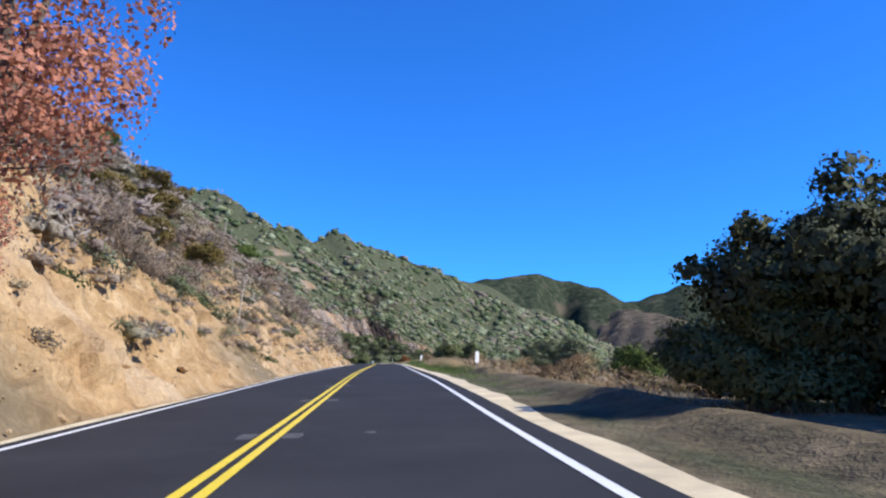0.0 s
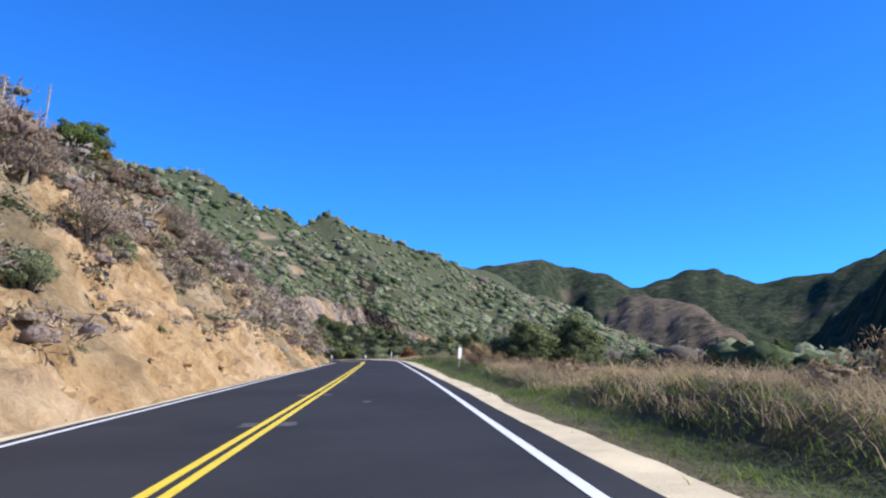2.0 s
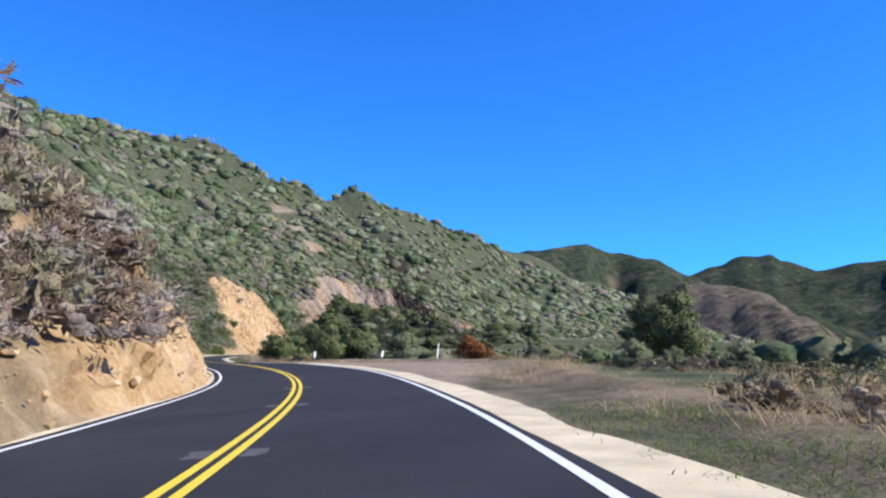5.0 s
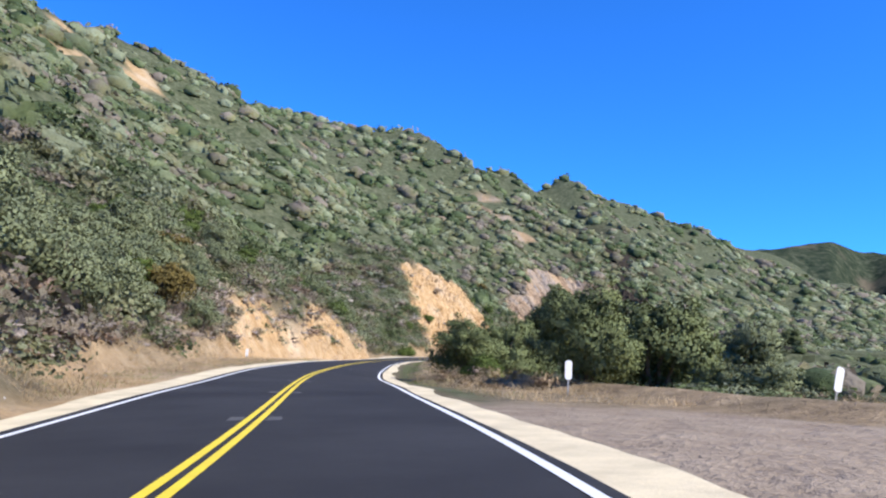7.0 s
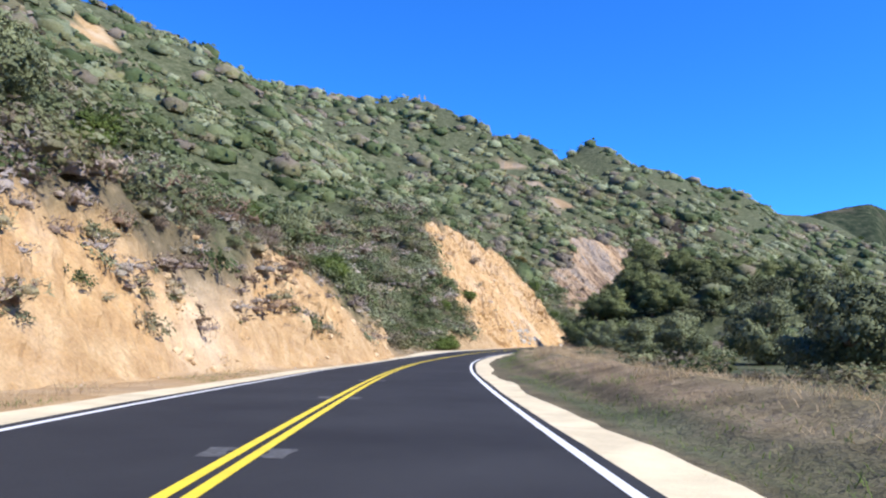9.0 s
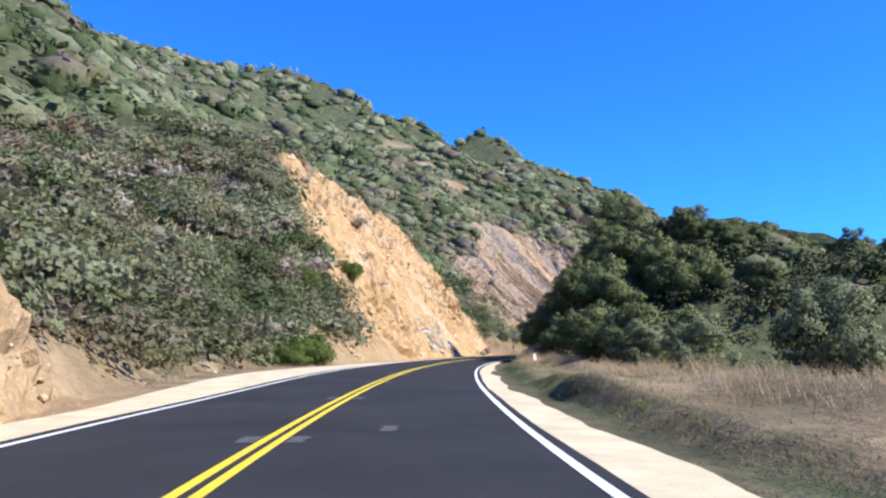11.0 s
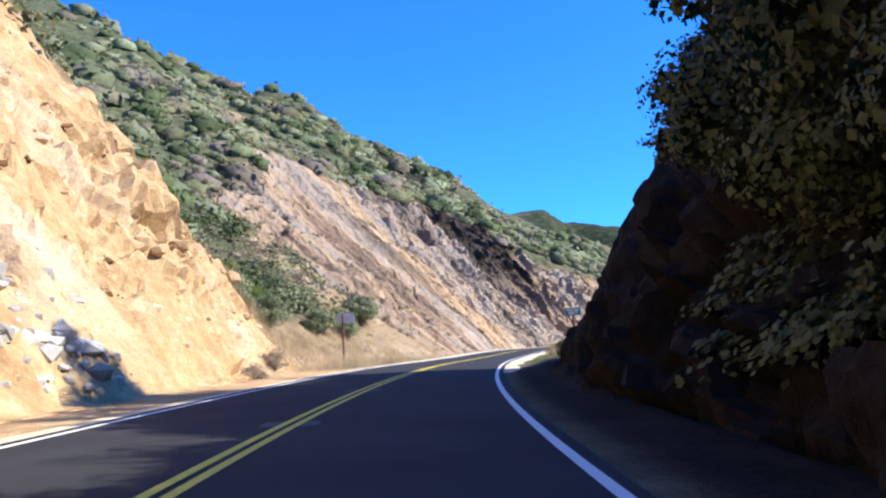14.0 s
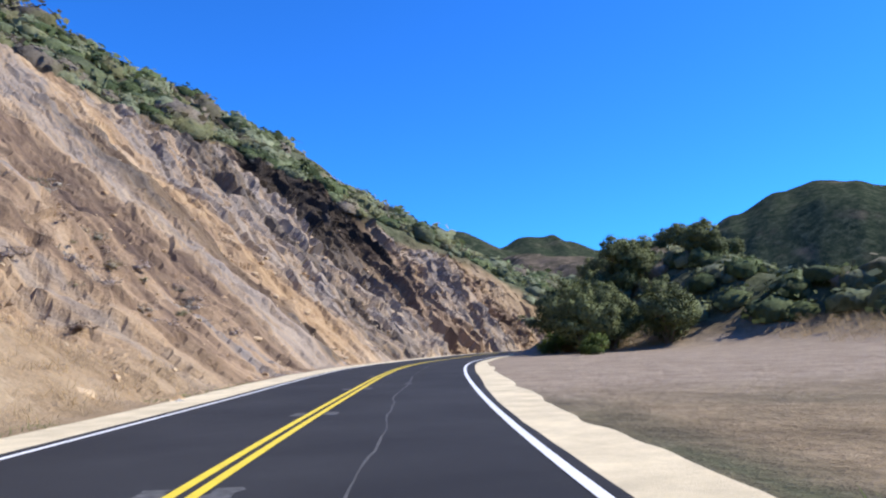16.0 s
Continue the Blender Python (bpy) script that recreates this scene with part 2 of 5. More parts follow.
TAN_TWIG = leafy("tan_dry_twigs", (0.26, 0.17, 0.09), (0.56, 0.42, 0.27), patch=0.5, fleck=40.0, through=0.2)
STRAW_MIXED = brush_material("mixed_dead_weeds", ((0.22, 0.15, 0.09), (0.36, 0.27, 0.16), (0.52, 0.40, 0.26), (0.26, 0.22, 0.11), (0.45, 0.33, 0.20), (0.38, 0.30, 0.22)), 0.3)
TWIG = plain("dry_twigs", (0.30, 0.23, 0.16), 0.95, 0.3, 6.0, 0.01)
SIGN_WHITE = plain("white_sign_enamel", (0.88, 0.88, 0.86), 0.5, 0.06, 4.0, 0.0)
SIGN_GREEN = plain("green_sign_sheet", (0.02, 0.20, 0.17), 0.5, 0.12, 3.0, 0.0)
SIGN_GREY = plain("bare_aluminium_back", (0.62, 0.63, 0.65), 0.6, 0.12, 5.0, 0.0)
STEEL = plain("galvanised_post", (0.38, 0.37, 0.35), 0.6, 0.2, 12.0, 0.0, metal=0.4)
WOOD = plain("weathered_redwood_post", (0.24, 0.13, 0.075), 0.9, 0.3, 10.0, 0.01)
INK = plain("black_sign_ink", (0.03, 0.03, 0.03), 0.6, 0.1, 5.0, 0.0)


def rock_material(name, tints):
    m, n, lk = nodes_of(name)
    b = n["Principled BSDF"]
    geo = n.new("ShaderNodeNewGeometry")
    fine = noise_node(n, lk, 7.0, 5, 0.7, geo.outputs["Position"])
    c = ramp(n, lk, geo.outputs["Random Per Island"], [(0.0, tints[0]), (0.4, tints[1]), (1.0, tints[2])])
    c = mix(n, lk, c, ramp(n, lk, fine.outputs[0], [(0.3, (0.6,) * 3), (0.7, (1.1,) * 3)]), 0.8, "MULTIPLY")
    lk.new(c, b.inputs["Base Color"])
    b.inputs["Roughness"].default_value = 0.95
    lk.new(bump(n, lk, fine.outputs[0], 0.6, 0.05), b.inputs["Normal"])
    return m


ROCK = rock_material("broken_tan_rock", ((0.45, 0.30, 0.155), (0.53, 0.36, 0.19), (0.64, 0.49, 0.31)))
GREY_ROCK = rock_material("pale_grey_rock", ((0.24, 0.21, 0.17), (0.42, 0.39, 0.34), (0.56, 0.53, 0.48)))
BARK = plain("grey_brown_bark", (0.16, 0.125, 0.095), 0.95, 0.35, 6.0, 0.02)


# ---- mesh helpers ----
def mesh_np(name, verts, faces, material, smooth=False, color=None, normals=None):
    """A mesh from arrays of places and of three- or four-cornered faces."""
    verts, faces = np.asarray(verts, np.float32), np.asarray(faces, np.int32)
    me = bpy.data.meshes.new(name)
    k = faces.shape[1]
    me.vertices.add(len(verts))
    me.vertices.foreach_set("co", verts.ravel())
    me.loops.add(faces.size)
    me.loops.foreach_set("vertex_index", faces.ravel())
    me.polygons.add(len(faces))
    me.polygons.foreach_set("loop_start", np.arange(0, faces.size, k, dtype=np.int32))
    me.polygons.foreach_set("use_smooth", np.full(len(faces), smooth))
    if color is not None:
        at = me.color_attributes.new("cover", "FLOAT_COLOR", "POINT")
        at.data.foreach_set("color", np.c_[color, np.ones(len(color))].astype(np.float32).ravel())
    me.update(calc_edges=True)
    me.validate()
    me.materials.append(material)
    if normals is not None:
        me.polygons.foreach_set("use_smooth", np.full(len(me.polygons), True))
        me.normals_split_custom_set_from_vertices(normals / np.linalg.norm(normals, axis=1, keepdims=True))
    return me


def grid_faces(rows, cols):
    i = np.arange(rows - 1)[:, None] * cols + np.arange(cols - 1)[None]
    return np.stack([i, i + 1, i + cols + 1, i + cols], -1).reshape(-1, 4)


def part(name, me, parent=None, label=""):
    ob = new(name, me)
    if parent is not None:
        ob.parent = parent
    return tagged(ob, label=label)


def fbm(x, y, seed=0, octaves=5):
    """Smooth noise over the plan, about -1 to 1, at metre one."""
    rng = np.random.RandomState(seed)
    out, amp = np.zeros(np.broadcast(x, y).shape), 1.0
    for o in range(octaves):
        table = rng.rand(64, 64) * 2 - 1
        a = rng.rand() * 6.28
        u, v = (x * math.cos(a) - y * math.sin(a)) * 2**o + 31.7 * o, (x * math.sin(a) + y * math.cos(a)) * 2**o + 11.3 * o
        iu, iv = np.floor(u).astype(int), np.floor(v).astype(int)
        fu, fv = u - iu, v - iv
        fu, fv = fu * fu * (3 - 2 * fu), fv * fv * (3 - 2 * fv)
        g = lambda p, q: table[p % 64, q % 64]  # noqa: E731
        out += amp * ((g(iu, iv) * (1 - fu) + g(iu + 1, iv) * fu) * (1 - fv) + (g(iu, iv + 1) * (1 - fu) + g(iu + 1, iv + 1) * fu) * fv)
        amp *= 0.5
    return out / 1.4


def shards(x, y, seed=0):
    """Broken flat facets, about -1 to 1: each cell a tilted plane."""
    rng = np.random.RandomState(seed)
    tab = rng.rand(64, 64, 5)
    ix, iy = np.floor(x).astype(int), np.floor(y).astype(int)
    best, out = np.full(np.shape(x), 9.0), np.zeros(np.shape(x))
    for a in (-1, 0, 1):
        for b in (-1, 0, 1):
            t = tab[(ix + a) % 64, (iy + b) % 64]
            px, py = x - (ix + a + t[..., 0]), y - (iy + b + t[..., 1])
            dist = px * px + py * py
            near = dist < best
            best = np.where(near, dist, best)
            out = np.where(near, t[..., 2] * 2 - 1 + (t[..., 3] - 0.5) * 2.2 * px + (t[..., 4] - 0.5) * 2.2 * py, out)
    return out


def spline(knots, values, at):
    """A natural cubic through the values."""
    x, y = np.asarray(knots, float), np.asarray(values, float)
    n, h = len(x), np.diff(knots)
    a = np.eye(n)
    r = np.zeros(n)
    for i in range(1, n - 1):
        a[i, i - 1 : i + 2] = h[i - 1], 2 * (h[i - 1] + h[i]), h[i]
        r[i] = 6 * ((y[i + 1] - y[i]) / h[i] - (y[i] - y[i - 1]) / h[i - 1])
    m = np.linalg.solve(a, r)
    i = np.clip(np.searchsorted(x, at) - 1, 0, n - 2)
    t0, t1 = at - x[i], x[i + 1] - at
    return (m[i] * t1**3 + m[i + 1] * t0**3) / (6 * h[i]) + (y[i] / h[i] - m[i] * h[i] / 6) * t1 + (y[i + 1] / h[i] - m[i + 1] * h[i] / 6) * t0


def along(table, u):
    """A value that changes smoothly along the road, from rows of (metres along, value)."""
    k = np.array(table, float)
    i = np.clip(np.searchsorted(k[:, 0], u) - 1, 0, len(k) - 2)
    f = np.clip((u - k[i, 0]) / (k[i + 1, 0] - k[i, 0]), 0, 1)
    f = f * f * (3 - 2 * f)
    return k[i, 1] * (1 - f) + k[i + 1, 1] * f


# ---- the road's line: the middle of its double yellow line ----
LINE = [
    (0.4, -160.0, -0.1), (-0.35, -140.0, 0.07), (-0.99, -121.99, 0.25), (-1.56, -104.0, 0.54), (-2.17, -86.0, 0.74), (-2.62, -67.99, 0.9),
    (-3.13, -50.02, 1.02), (-3.75, -32.08, 1.11), (-4.42, -14.12, 1.2), (-5.81, 3.8, 1.15), (-9.03, 21.41, 1.05), (-14.29, 38.54, 0.94),
    (-21.07, 55.16, 0.78), (-27.71, 71.9, 0.55), (-33.33, 89.03, 0.41), (-38.46, 106.22, 0.24), (-42.68, 123.59, 0.1), (-45.5, 141.27, 0.04),
    (-47.22, 159.07, 0.0), (-48.16, 176.98, -0.1), (-47.67, 194.95, -0.13), (-45.41, 212.72, -0.17), (-41.61, 230.32, -0.22), (-36.79, 247.68, -0.36),
    (-30.93, 264.74, -0.38), (-24.19, 281.5, -0.29), (-15.2, 298.4, -0.35), (-2.2, 318.5, -0.4), (16.0, 335.0, -0.5), (38, 345, -0.5),
    (62, 348, -0.5), (100, 346, -0.5), (160, 340, -0.5), (240, 338, -0.5), (330, 345, -0.5),
]
_L = np.array(LINE)
# metres along the road at each place: every 18 m, then by the chords
_k = np.r_[-36.0, np.arange(-16.0, 417.0, 18.0)]
_k = np.r_[_k, _k[-1] + np.cumsum(np.hypot(*np.diff(_L[len(_k) - 1 :, :2], axis=0).T))]
U_MIN, U_MAX, STEP = -34.0, float(_k[-1]) - 2.0, 1.0
US = np.arange(U_MIN, U_MAX, STEP)


def centre(u):
    u = np.asarray(u, float)
    return np.stack([spline(_k, _L[:, c], u) for c in range(3)], -1)


def left_of(u):
    t = centre(np.asarray(u) + 0.5)[..., :2] - centre(np.asarray(u) - 0.5)[..., :2]
    t /= np.linalg.norm(t, axis=-1, keepdims=True)
    return np.stack([-t[..., 1], t[..., 0]], -1)


_NU = left_of(US)
_w = np.hanning(91)
_NF = np.stack([np.convolve(np.pad(_NU[:, c], 45, mode="edge"), _w / _w.sum(), "valid") for c in range(2)], -1)
_NF /= np.linalg.norm(_NF, axis=1, keepdims=True)


def far_left_of(u):
    return np.stack([np.interp(u, US, _NF[:, c]) for c in range(2)], -1)


def plan(u, d):
    """The place in the plan, d metres left of the yellow line."""
    near, over = np.clip(d, -22, 22), d - np.clip(d, -22, 22)
    return centre(u)[..., :2] + left_of(u) * near[..., None] + far_left_of(u) * over[..., None]


# left side: foot of the bank, its height and slope; the crest of the hill behind
FOOT = [(-40, 3.7), (120, 3.6), (140, 3.45), (165, 3.5), (174, 4.4), (185, 6.5), (210, 8.0), (222, 7.8), (240, 6.2), (256, 4.2), (263, 4.1), (270, 4.4), (276, 5.8), (290, 7.4), (303, 7.6), (308, 5.6), (314, 4.7), (328, 4.7), (340, 5.4), (347, 5.4), (360, 5.8), (370, 7.2), (385, 6.0), (396, 5.2), (415, 5.0), (440, 5.0), (800, 4.5)]
BANK = [(-40, 14), (60, 12.5), (85, 10.3), (95, 9.2), (116, 7.4), (128, 6), (138, 4.6), (150, 4.2), (160, 3.4), (164, 2.5), (168, 1.6), (174, 1.35), (205, 1.6), (216, 2.6), (226, 4.8), (238, 7), (250, 6.5), (260, 5.4), (270, 4.6), (276, 2.6), (281, 2.2), (296, 4), (314, 10), (324, 15), (333, 21), (345, 23), (357, 20), (368, 4), (382, 4), (400, 13), (415, 21), (435, 32), (460, 30), (485, 14), (505, 3), (800, 2)]
STEEP = [(-40, 1.0), (112, 1.0), (126, 1.2), (138, 1.9), (168, 2.0), (178, 0.8), (206, 0.9), (218, 1.3), (235, 1.7), (270, 1.6), (280, 0.8), (320, 1.2), (335, 1.38), (350, 1.3), (360, 1.35), (372, 0.8), (400, 0.62), (430, 0.8), (480, 0.85), (800, 0.6)]
CREST_D = [(-40, 159), (150, 173), (300, 171), (380, 184), (430, 241), (450, 261), (468, 223), (482, 186), (495, 212), (503, 252), (520, 267), (540, 388), (640, 365)]
CREST_Z = [(-40, 87), (100, 104), (200, 105), (300, 108), (350, 115), (380, 122), (430, 130), (450, 145), (466, 135), (477, 110), (486, 97), (495, 114), (505, 111), (520, 100), (540, 94), (570, 68), (600, 50), (640, 33), (700, 8), (800, 0)]
SAG = [(-40, 1.0), (130, 1.0), (290, 0.97), (335, 1.30), (365, 1.27), (395, 1.05), (440, 0.94), (490, 0.92), (505, 1.06), (520, 1.36), (640, 1.50)]
TAN_TOP = [(-40, 0.6), (50, 0.65), (75, 1.0), (115, 1.2), (135, 1.4), (145, 2.2), (168, 2.2), (178, 1.2), (190, 0.95), (225, 0.95), (275, 1.0), (300, 0.05), (308, 0.18), (314, 0.42), (320, 0.68), (327, 0.9), (334, 1.05), (800, 1.0)]
# right side: width of the verge, how deep the valley falls, and the rock knob
VERGE = [(-40, 6.8), (20, 6.6), (118, 6.6), (130, 7.5), (146, 10), (158, 16), (168, 14.5), (180, 11.5), (193, 8.5), (205, 7.5), (320, 9), (328, 8), (360, 6), (366, 6.2), (378, 7.2), (390, 14), (398, 30), (430, 26), (448, 12), (465, 7), (760, 7)]
FALL = [(-40, -9), (120, -10), (150, -6), (200, -7), (300, -5), (330, -2), (380, -5), (420, -1), (600, 0)]
KNOB = [(-40, 0), (316, 0), (326, 6), (336, 11), (347, 12.5), (358.5, 12), (361.8, 7), (364.2, 0), (760, 0)]
KNOB_FOOT = [(-40, 5.0), (354.5, 4.9), (357.2, 5.3), (359.2, 7.6), (360.5, 11), (362, 15), (760, 15)]
LAY_BACK = [(-40, 1.3), (328, 1.25), (338, 0.95), (348, 0.55), (800, 0.55)]
MOUND = [(-40, 0), (405, 0), (432, 3.5), (456, 8), (480, 9), (520, 7), (760, 3)]


BERM = [(-40, 0.1), (14, 0.14), (26, 0.16), (36, 0.3), (50, 0.42), (110, 0.42), (122, 0.0), (186, 0.0), (200, 0.2), (245, 0.25), (280, 0.4), (315, 0.5), (326, 0.1), (366, 0.0), (374, 0.05), (380, 0.06), (386, 0), (800, 0)]
LIP = [(-40, 5.1), (60, 4.95), (120, 5.0), (200, 4.7), (245, 4.9), (280, 4.5), (330, 4.4), (800, 4.5)]
LEAN = [(-40, 0.033), (-16, 0.033), (2, 0.039), (20, 0.049), (38, 0.047), (56, 0.033), (74, 0.031), (92, 0.037), (110, 0.040), (128, 0.053), (146, 0.082), (164, 0.060), (182, 0.015), (200, -0.044), (218, -0.044), (236, -0.022), (254, 0.002), (272, -0.008), (290, -0.039), (308, -0.033), (326, -0.017), (344, -0.013), (362, -0.018), (380, -0.014), (398, -0.010), (416, -0.008), (800, 0.000)]


def cross_drop(u, d):
    """How far the tilted road lies below its middle."""
    return along(LEAN, u) * np.clip(d, -5, 5)


def height(u, d):
    """The ground's height."""
    u, d = np.broadcast_arrays(np.asarray(u, float), np.asarray(d, float))
    z0 = centre(u)[..., 2]
    xy = plan(u, d)
    x, y = xy[..., 0], xy[..., 1]
    rough = fbm(x / 9, y / 9, 3)
    fine = fbm(x / 2.2, y / 2.2, 4, 4)
    # left
    foot, bank, steep = along(FOOT, u) + 0.5 * fbm(u / 6, 0 * u, 9, 3), along(BANK, u) * (1 + 0.12 * fbm(u / 7, 0 * u + 5, 11, 3)), along(STEEP, u)
    run = bank / steep
    crest_d, crest_z = along(CREST_D, u), along(CREST_Z, u)
    f = np.clip((d - foot - run) / (crest_d - foot - run), 0, 1)
    rise = np.clip((d - foot) / run, 0, 1) * bank
    hill = (crest_z - bank) * f ** along(SAG, u) - np.clip(d - crest_d, 0, None) * 0.5
    zl = rise + hill
    lump = np.clip((d - foot) / 6, 0, 1)
    zl = zl + lump * (0.8 * rough + 0.5 * fine + 0.22 * fbm(x / 0.9, y / 0.9, 5, 2)) * np.clip(bank / 8, 0.3, 1)
    crag = along([(-40, 0.22), (130, 0.25), (140, 0.4), (162, 0.4), (172, 0), (205, 0), (220, 0.6), (245, 0.7), (270, 0.7), (280, 0), (302, 0), (312, 0.6), (332, 1), (362, 1), (370, 0), (800, 0)], u) * np.clip((d - foot) / 3, 0, 1) * np.clip((foot + run + 3 - d) / 4, 0, 1)
    zl = zl + crag * (1.3 * np.abs(fbm(x / 3.4, y / 3.4, 25, 4)) - 0.5 + 0.8 * np.abs(fbm(x / 1.3, y / 1.3, 26, 3)))
    zl = zl + lump * 0.5 * fbm(u / 2.6, d / 14, 27, 3) * np.clip((foot + run - d) / 4, 0, 1)
    zl = zl + np.clip((d - foot - run - 12) / 40, 0, 1) * 6.0 * fbm(x / 55, y / 55, 21, 3)
    beds = along([(-40, 0), (388, 0), (402, 1), (478, 1), (496, 0), (760, 0)], u) * np.clip((d - foot - 2) / 8, 0, 1) * np.clip((foot + run + 4 - d) / 5, 0, 1)
    cross = u * 0.94 - d * 0.35
    zl = zl + beds * (0.9 * fbm(cross / 3.6, d * 0.03, 23, 3) + 1.2 * np.exp(-(((cross - 431) / 3.5) ** 2)))
    # right
    r = -d
    verge, fall = along(VERGE, u), along(FALL, u)
    g = np.clip((r - verge) / 28, 0, 1)
    g = g * g * (3 - 2 * g)
    zr = fall * g + np.clip((r - verge) / 3, 0, 1) * (0.5 * rough + 0.2 * fine)
    zr = zr + along([(-40, 0.15), (118, 0.1), (135, 0.35), (800, 0.35)], u) * np.exp(-(((r - verge + 0.8) / 0.9) ** 2))
    berm = along(BERM, u) * np.clip(0.75 + 0.6 * fbm(u / 3.5, 0 * u, 45, 3), 0.1, 1.3)
    lip = along(LIP, u) + 0.3 * fbm(u / 2.8, 0 * u, 46, 3)
    zr = zr + berm * (np.clip((r - lip) / 0.55, 0, 1) * (0.8 + 0.2 * np.cos(np.clip(r - lip - 0.4, 0, 2.6) * 1.2)) - 0.3 * np.exp(-(((r - lip + 0.35) / 0.45) ** 2)) + 0.35 * fine * np.clip((r - lip) * 2, 0, 1))
    kn = along(KNOB, u)
    lay_back = kn * along(LAY_BACK, u)
    toe = along(KNOB_FOOT, u)
    wall = np.clip((r - toe) / np.maximum(lay_back, 0.8), 0, 1)
    back = np.clip(1 - (r - toe - lay_back) / 75, 0, 1)
    zr = np.maximum(zr, kn * wall * back + (kn > 0.3) * wall * (0.8 * rough + 0.5 * fine))
    mo = along(MOUND, u)
    zr = zr + 0.55 * np.exp(-(((u - 362.3) / 1.1) ** 2) - ((r - 7.0) / 0.9) ** 2) * (1 + 0.8 * fine)
    zr = zr + mo * np.exp(-(((r - verge - 9) / 9) ** 2)) * (r > 3.6)
    z = np.where(d > 0, zl * (d > 3.4), zr * (r > 3.4))
    return z0 + z - cross_drop(u, d) + np.where(np.abs(d) < 3.3, -0.14, -0.05)


def spot(u, d):
    u, d = np.asarray(u, float), np.asarray(d, float)
    return np.concatenate([plan(u, d), height(u, d)[..., None]], -1)


# ---- ground ----
def step_out(start, stop, first, grow, cap):
    out, x, s = [], start, first
    while x < stop:
        out.append(x)
        x += s
        s = min(s * grow, cap)
    return out


LEFT = step_out(3.3, 34, 0.5, 1.01, 0.9) + step_out(34, 400, 1.0, 1.06, 8)
RIGHT = step_out(3.3, 7.0, 0.22, 1.0, 1) + step_out(7.1, 30, 0.5, 1.06, 1.5) + step_out(30, 260, 1.5, 1.06, 8)
DS = np.array([-r for r in RIGHT[::-1]] + [-1.5, 1.5] + LEFT)
UG = np.r_[np.arange(U_MIN, 500, 1.0), np.arange(500, U_MAX, 3.0)]
uu, dd = np.meshgrid(UG, DS, indexing="ij")
gxy, gz = plan(uu, dd), height(uu, dd)


def bare(u, d):
    """Shares of bare earth, of layered rock and of gravel at a place."""
    foot, bank, steep = along(FOOT, u), along(BANK, u), along(STEEP, u)
    run = bank / steep
    xy = plan(u, d)
    ragged = fbm(xy[..., 0] / 8, xy[..., 1] / 8, 31, 4)
    top = np.clip((foot + run * 0.98 * along(TAN_TOP, u) - d) / 1.5 + ragged * 1.5, 0, 1) * (d > 3)
    strong = along([(-40, 0.9), (60, 0.8), (120, 0.9), (176, 0.9), (192, 0.75), (204, 0.3), (218, 1), (274, 1), (281, 0.0), (303, 0.0), (308, 0.85), (332, 1), (362, 1), (372, 0.3), (385, 0.3), (398, 0.6), (410, 1), (480, 1), (500, 0.2), (700, 0.1)], u)
    tan = np.clip(top * strong, 0, 1)
    worn = np.clip(0.75 + 1.1 * fbm(xy[..., 0] / 5, xy[..., 1] / 5, 43, 4), 0.15, 1)
    tan = tan * np.where(u < 135, worn, 1.0)
    for cu, cd, ru, rd in ((452, 76, 5, 10), (457, 97, 3, 6), (445, 90, 2.5, 4), (334, 134, 5, 7), (340, 138, 3, 6), (361, 148, 4, 8), (366, 158, 4, 5), (350, 165, 4, 6), (313, 103, 4, 5), (464, 127, 3, 5), (430, 90, 2.5, 4), (456, 110, 3, 6), (418, 155, 3, 4), (400, 60, 4, 4), (300, 34, 3, 4)):
        tan = np.maximum(tan, np.clip(1.4 - ((u - cu) / ru) ** 2 - ((d - cd) / rd) ** 2 + 0.9 * ragged, 0, 0.9))
    lay = along([(-40, 0), (385, 0), (400, 1), (480, 1), (500, 0), (700, 0)], u) * tan
    lay = lay * (1 - 0.55 * np.exp(-(((u * 0.94 - d * 0.35 - 402 + 1.5 * ragged) / 2.2) ** 2)))
    verge = along(VERGE, u)
    lot = along([(-40, 0), (118, 0), (128, 1), (174, 1), (181, 0), (388, 0), (398, 1), (445, 1), (460, 0), (700, 0)], u)
    edge = np.where(u < 250, along([(120, 4.0), (131, 4.6), (136, 5.6), (143, 8.2), (158, 14.6), (168, 13.4), (175, 9.5), (181, 5.0), (250, 4)], u), verge - 1.5)
    gr = np.where(d < 0, lot * np.clip((edge + d + 0.6 * ragged) / 0.7, 0, 1), 0)
    return tan, lay, gr


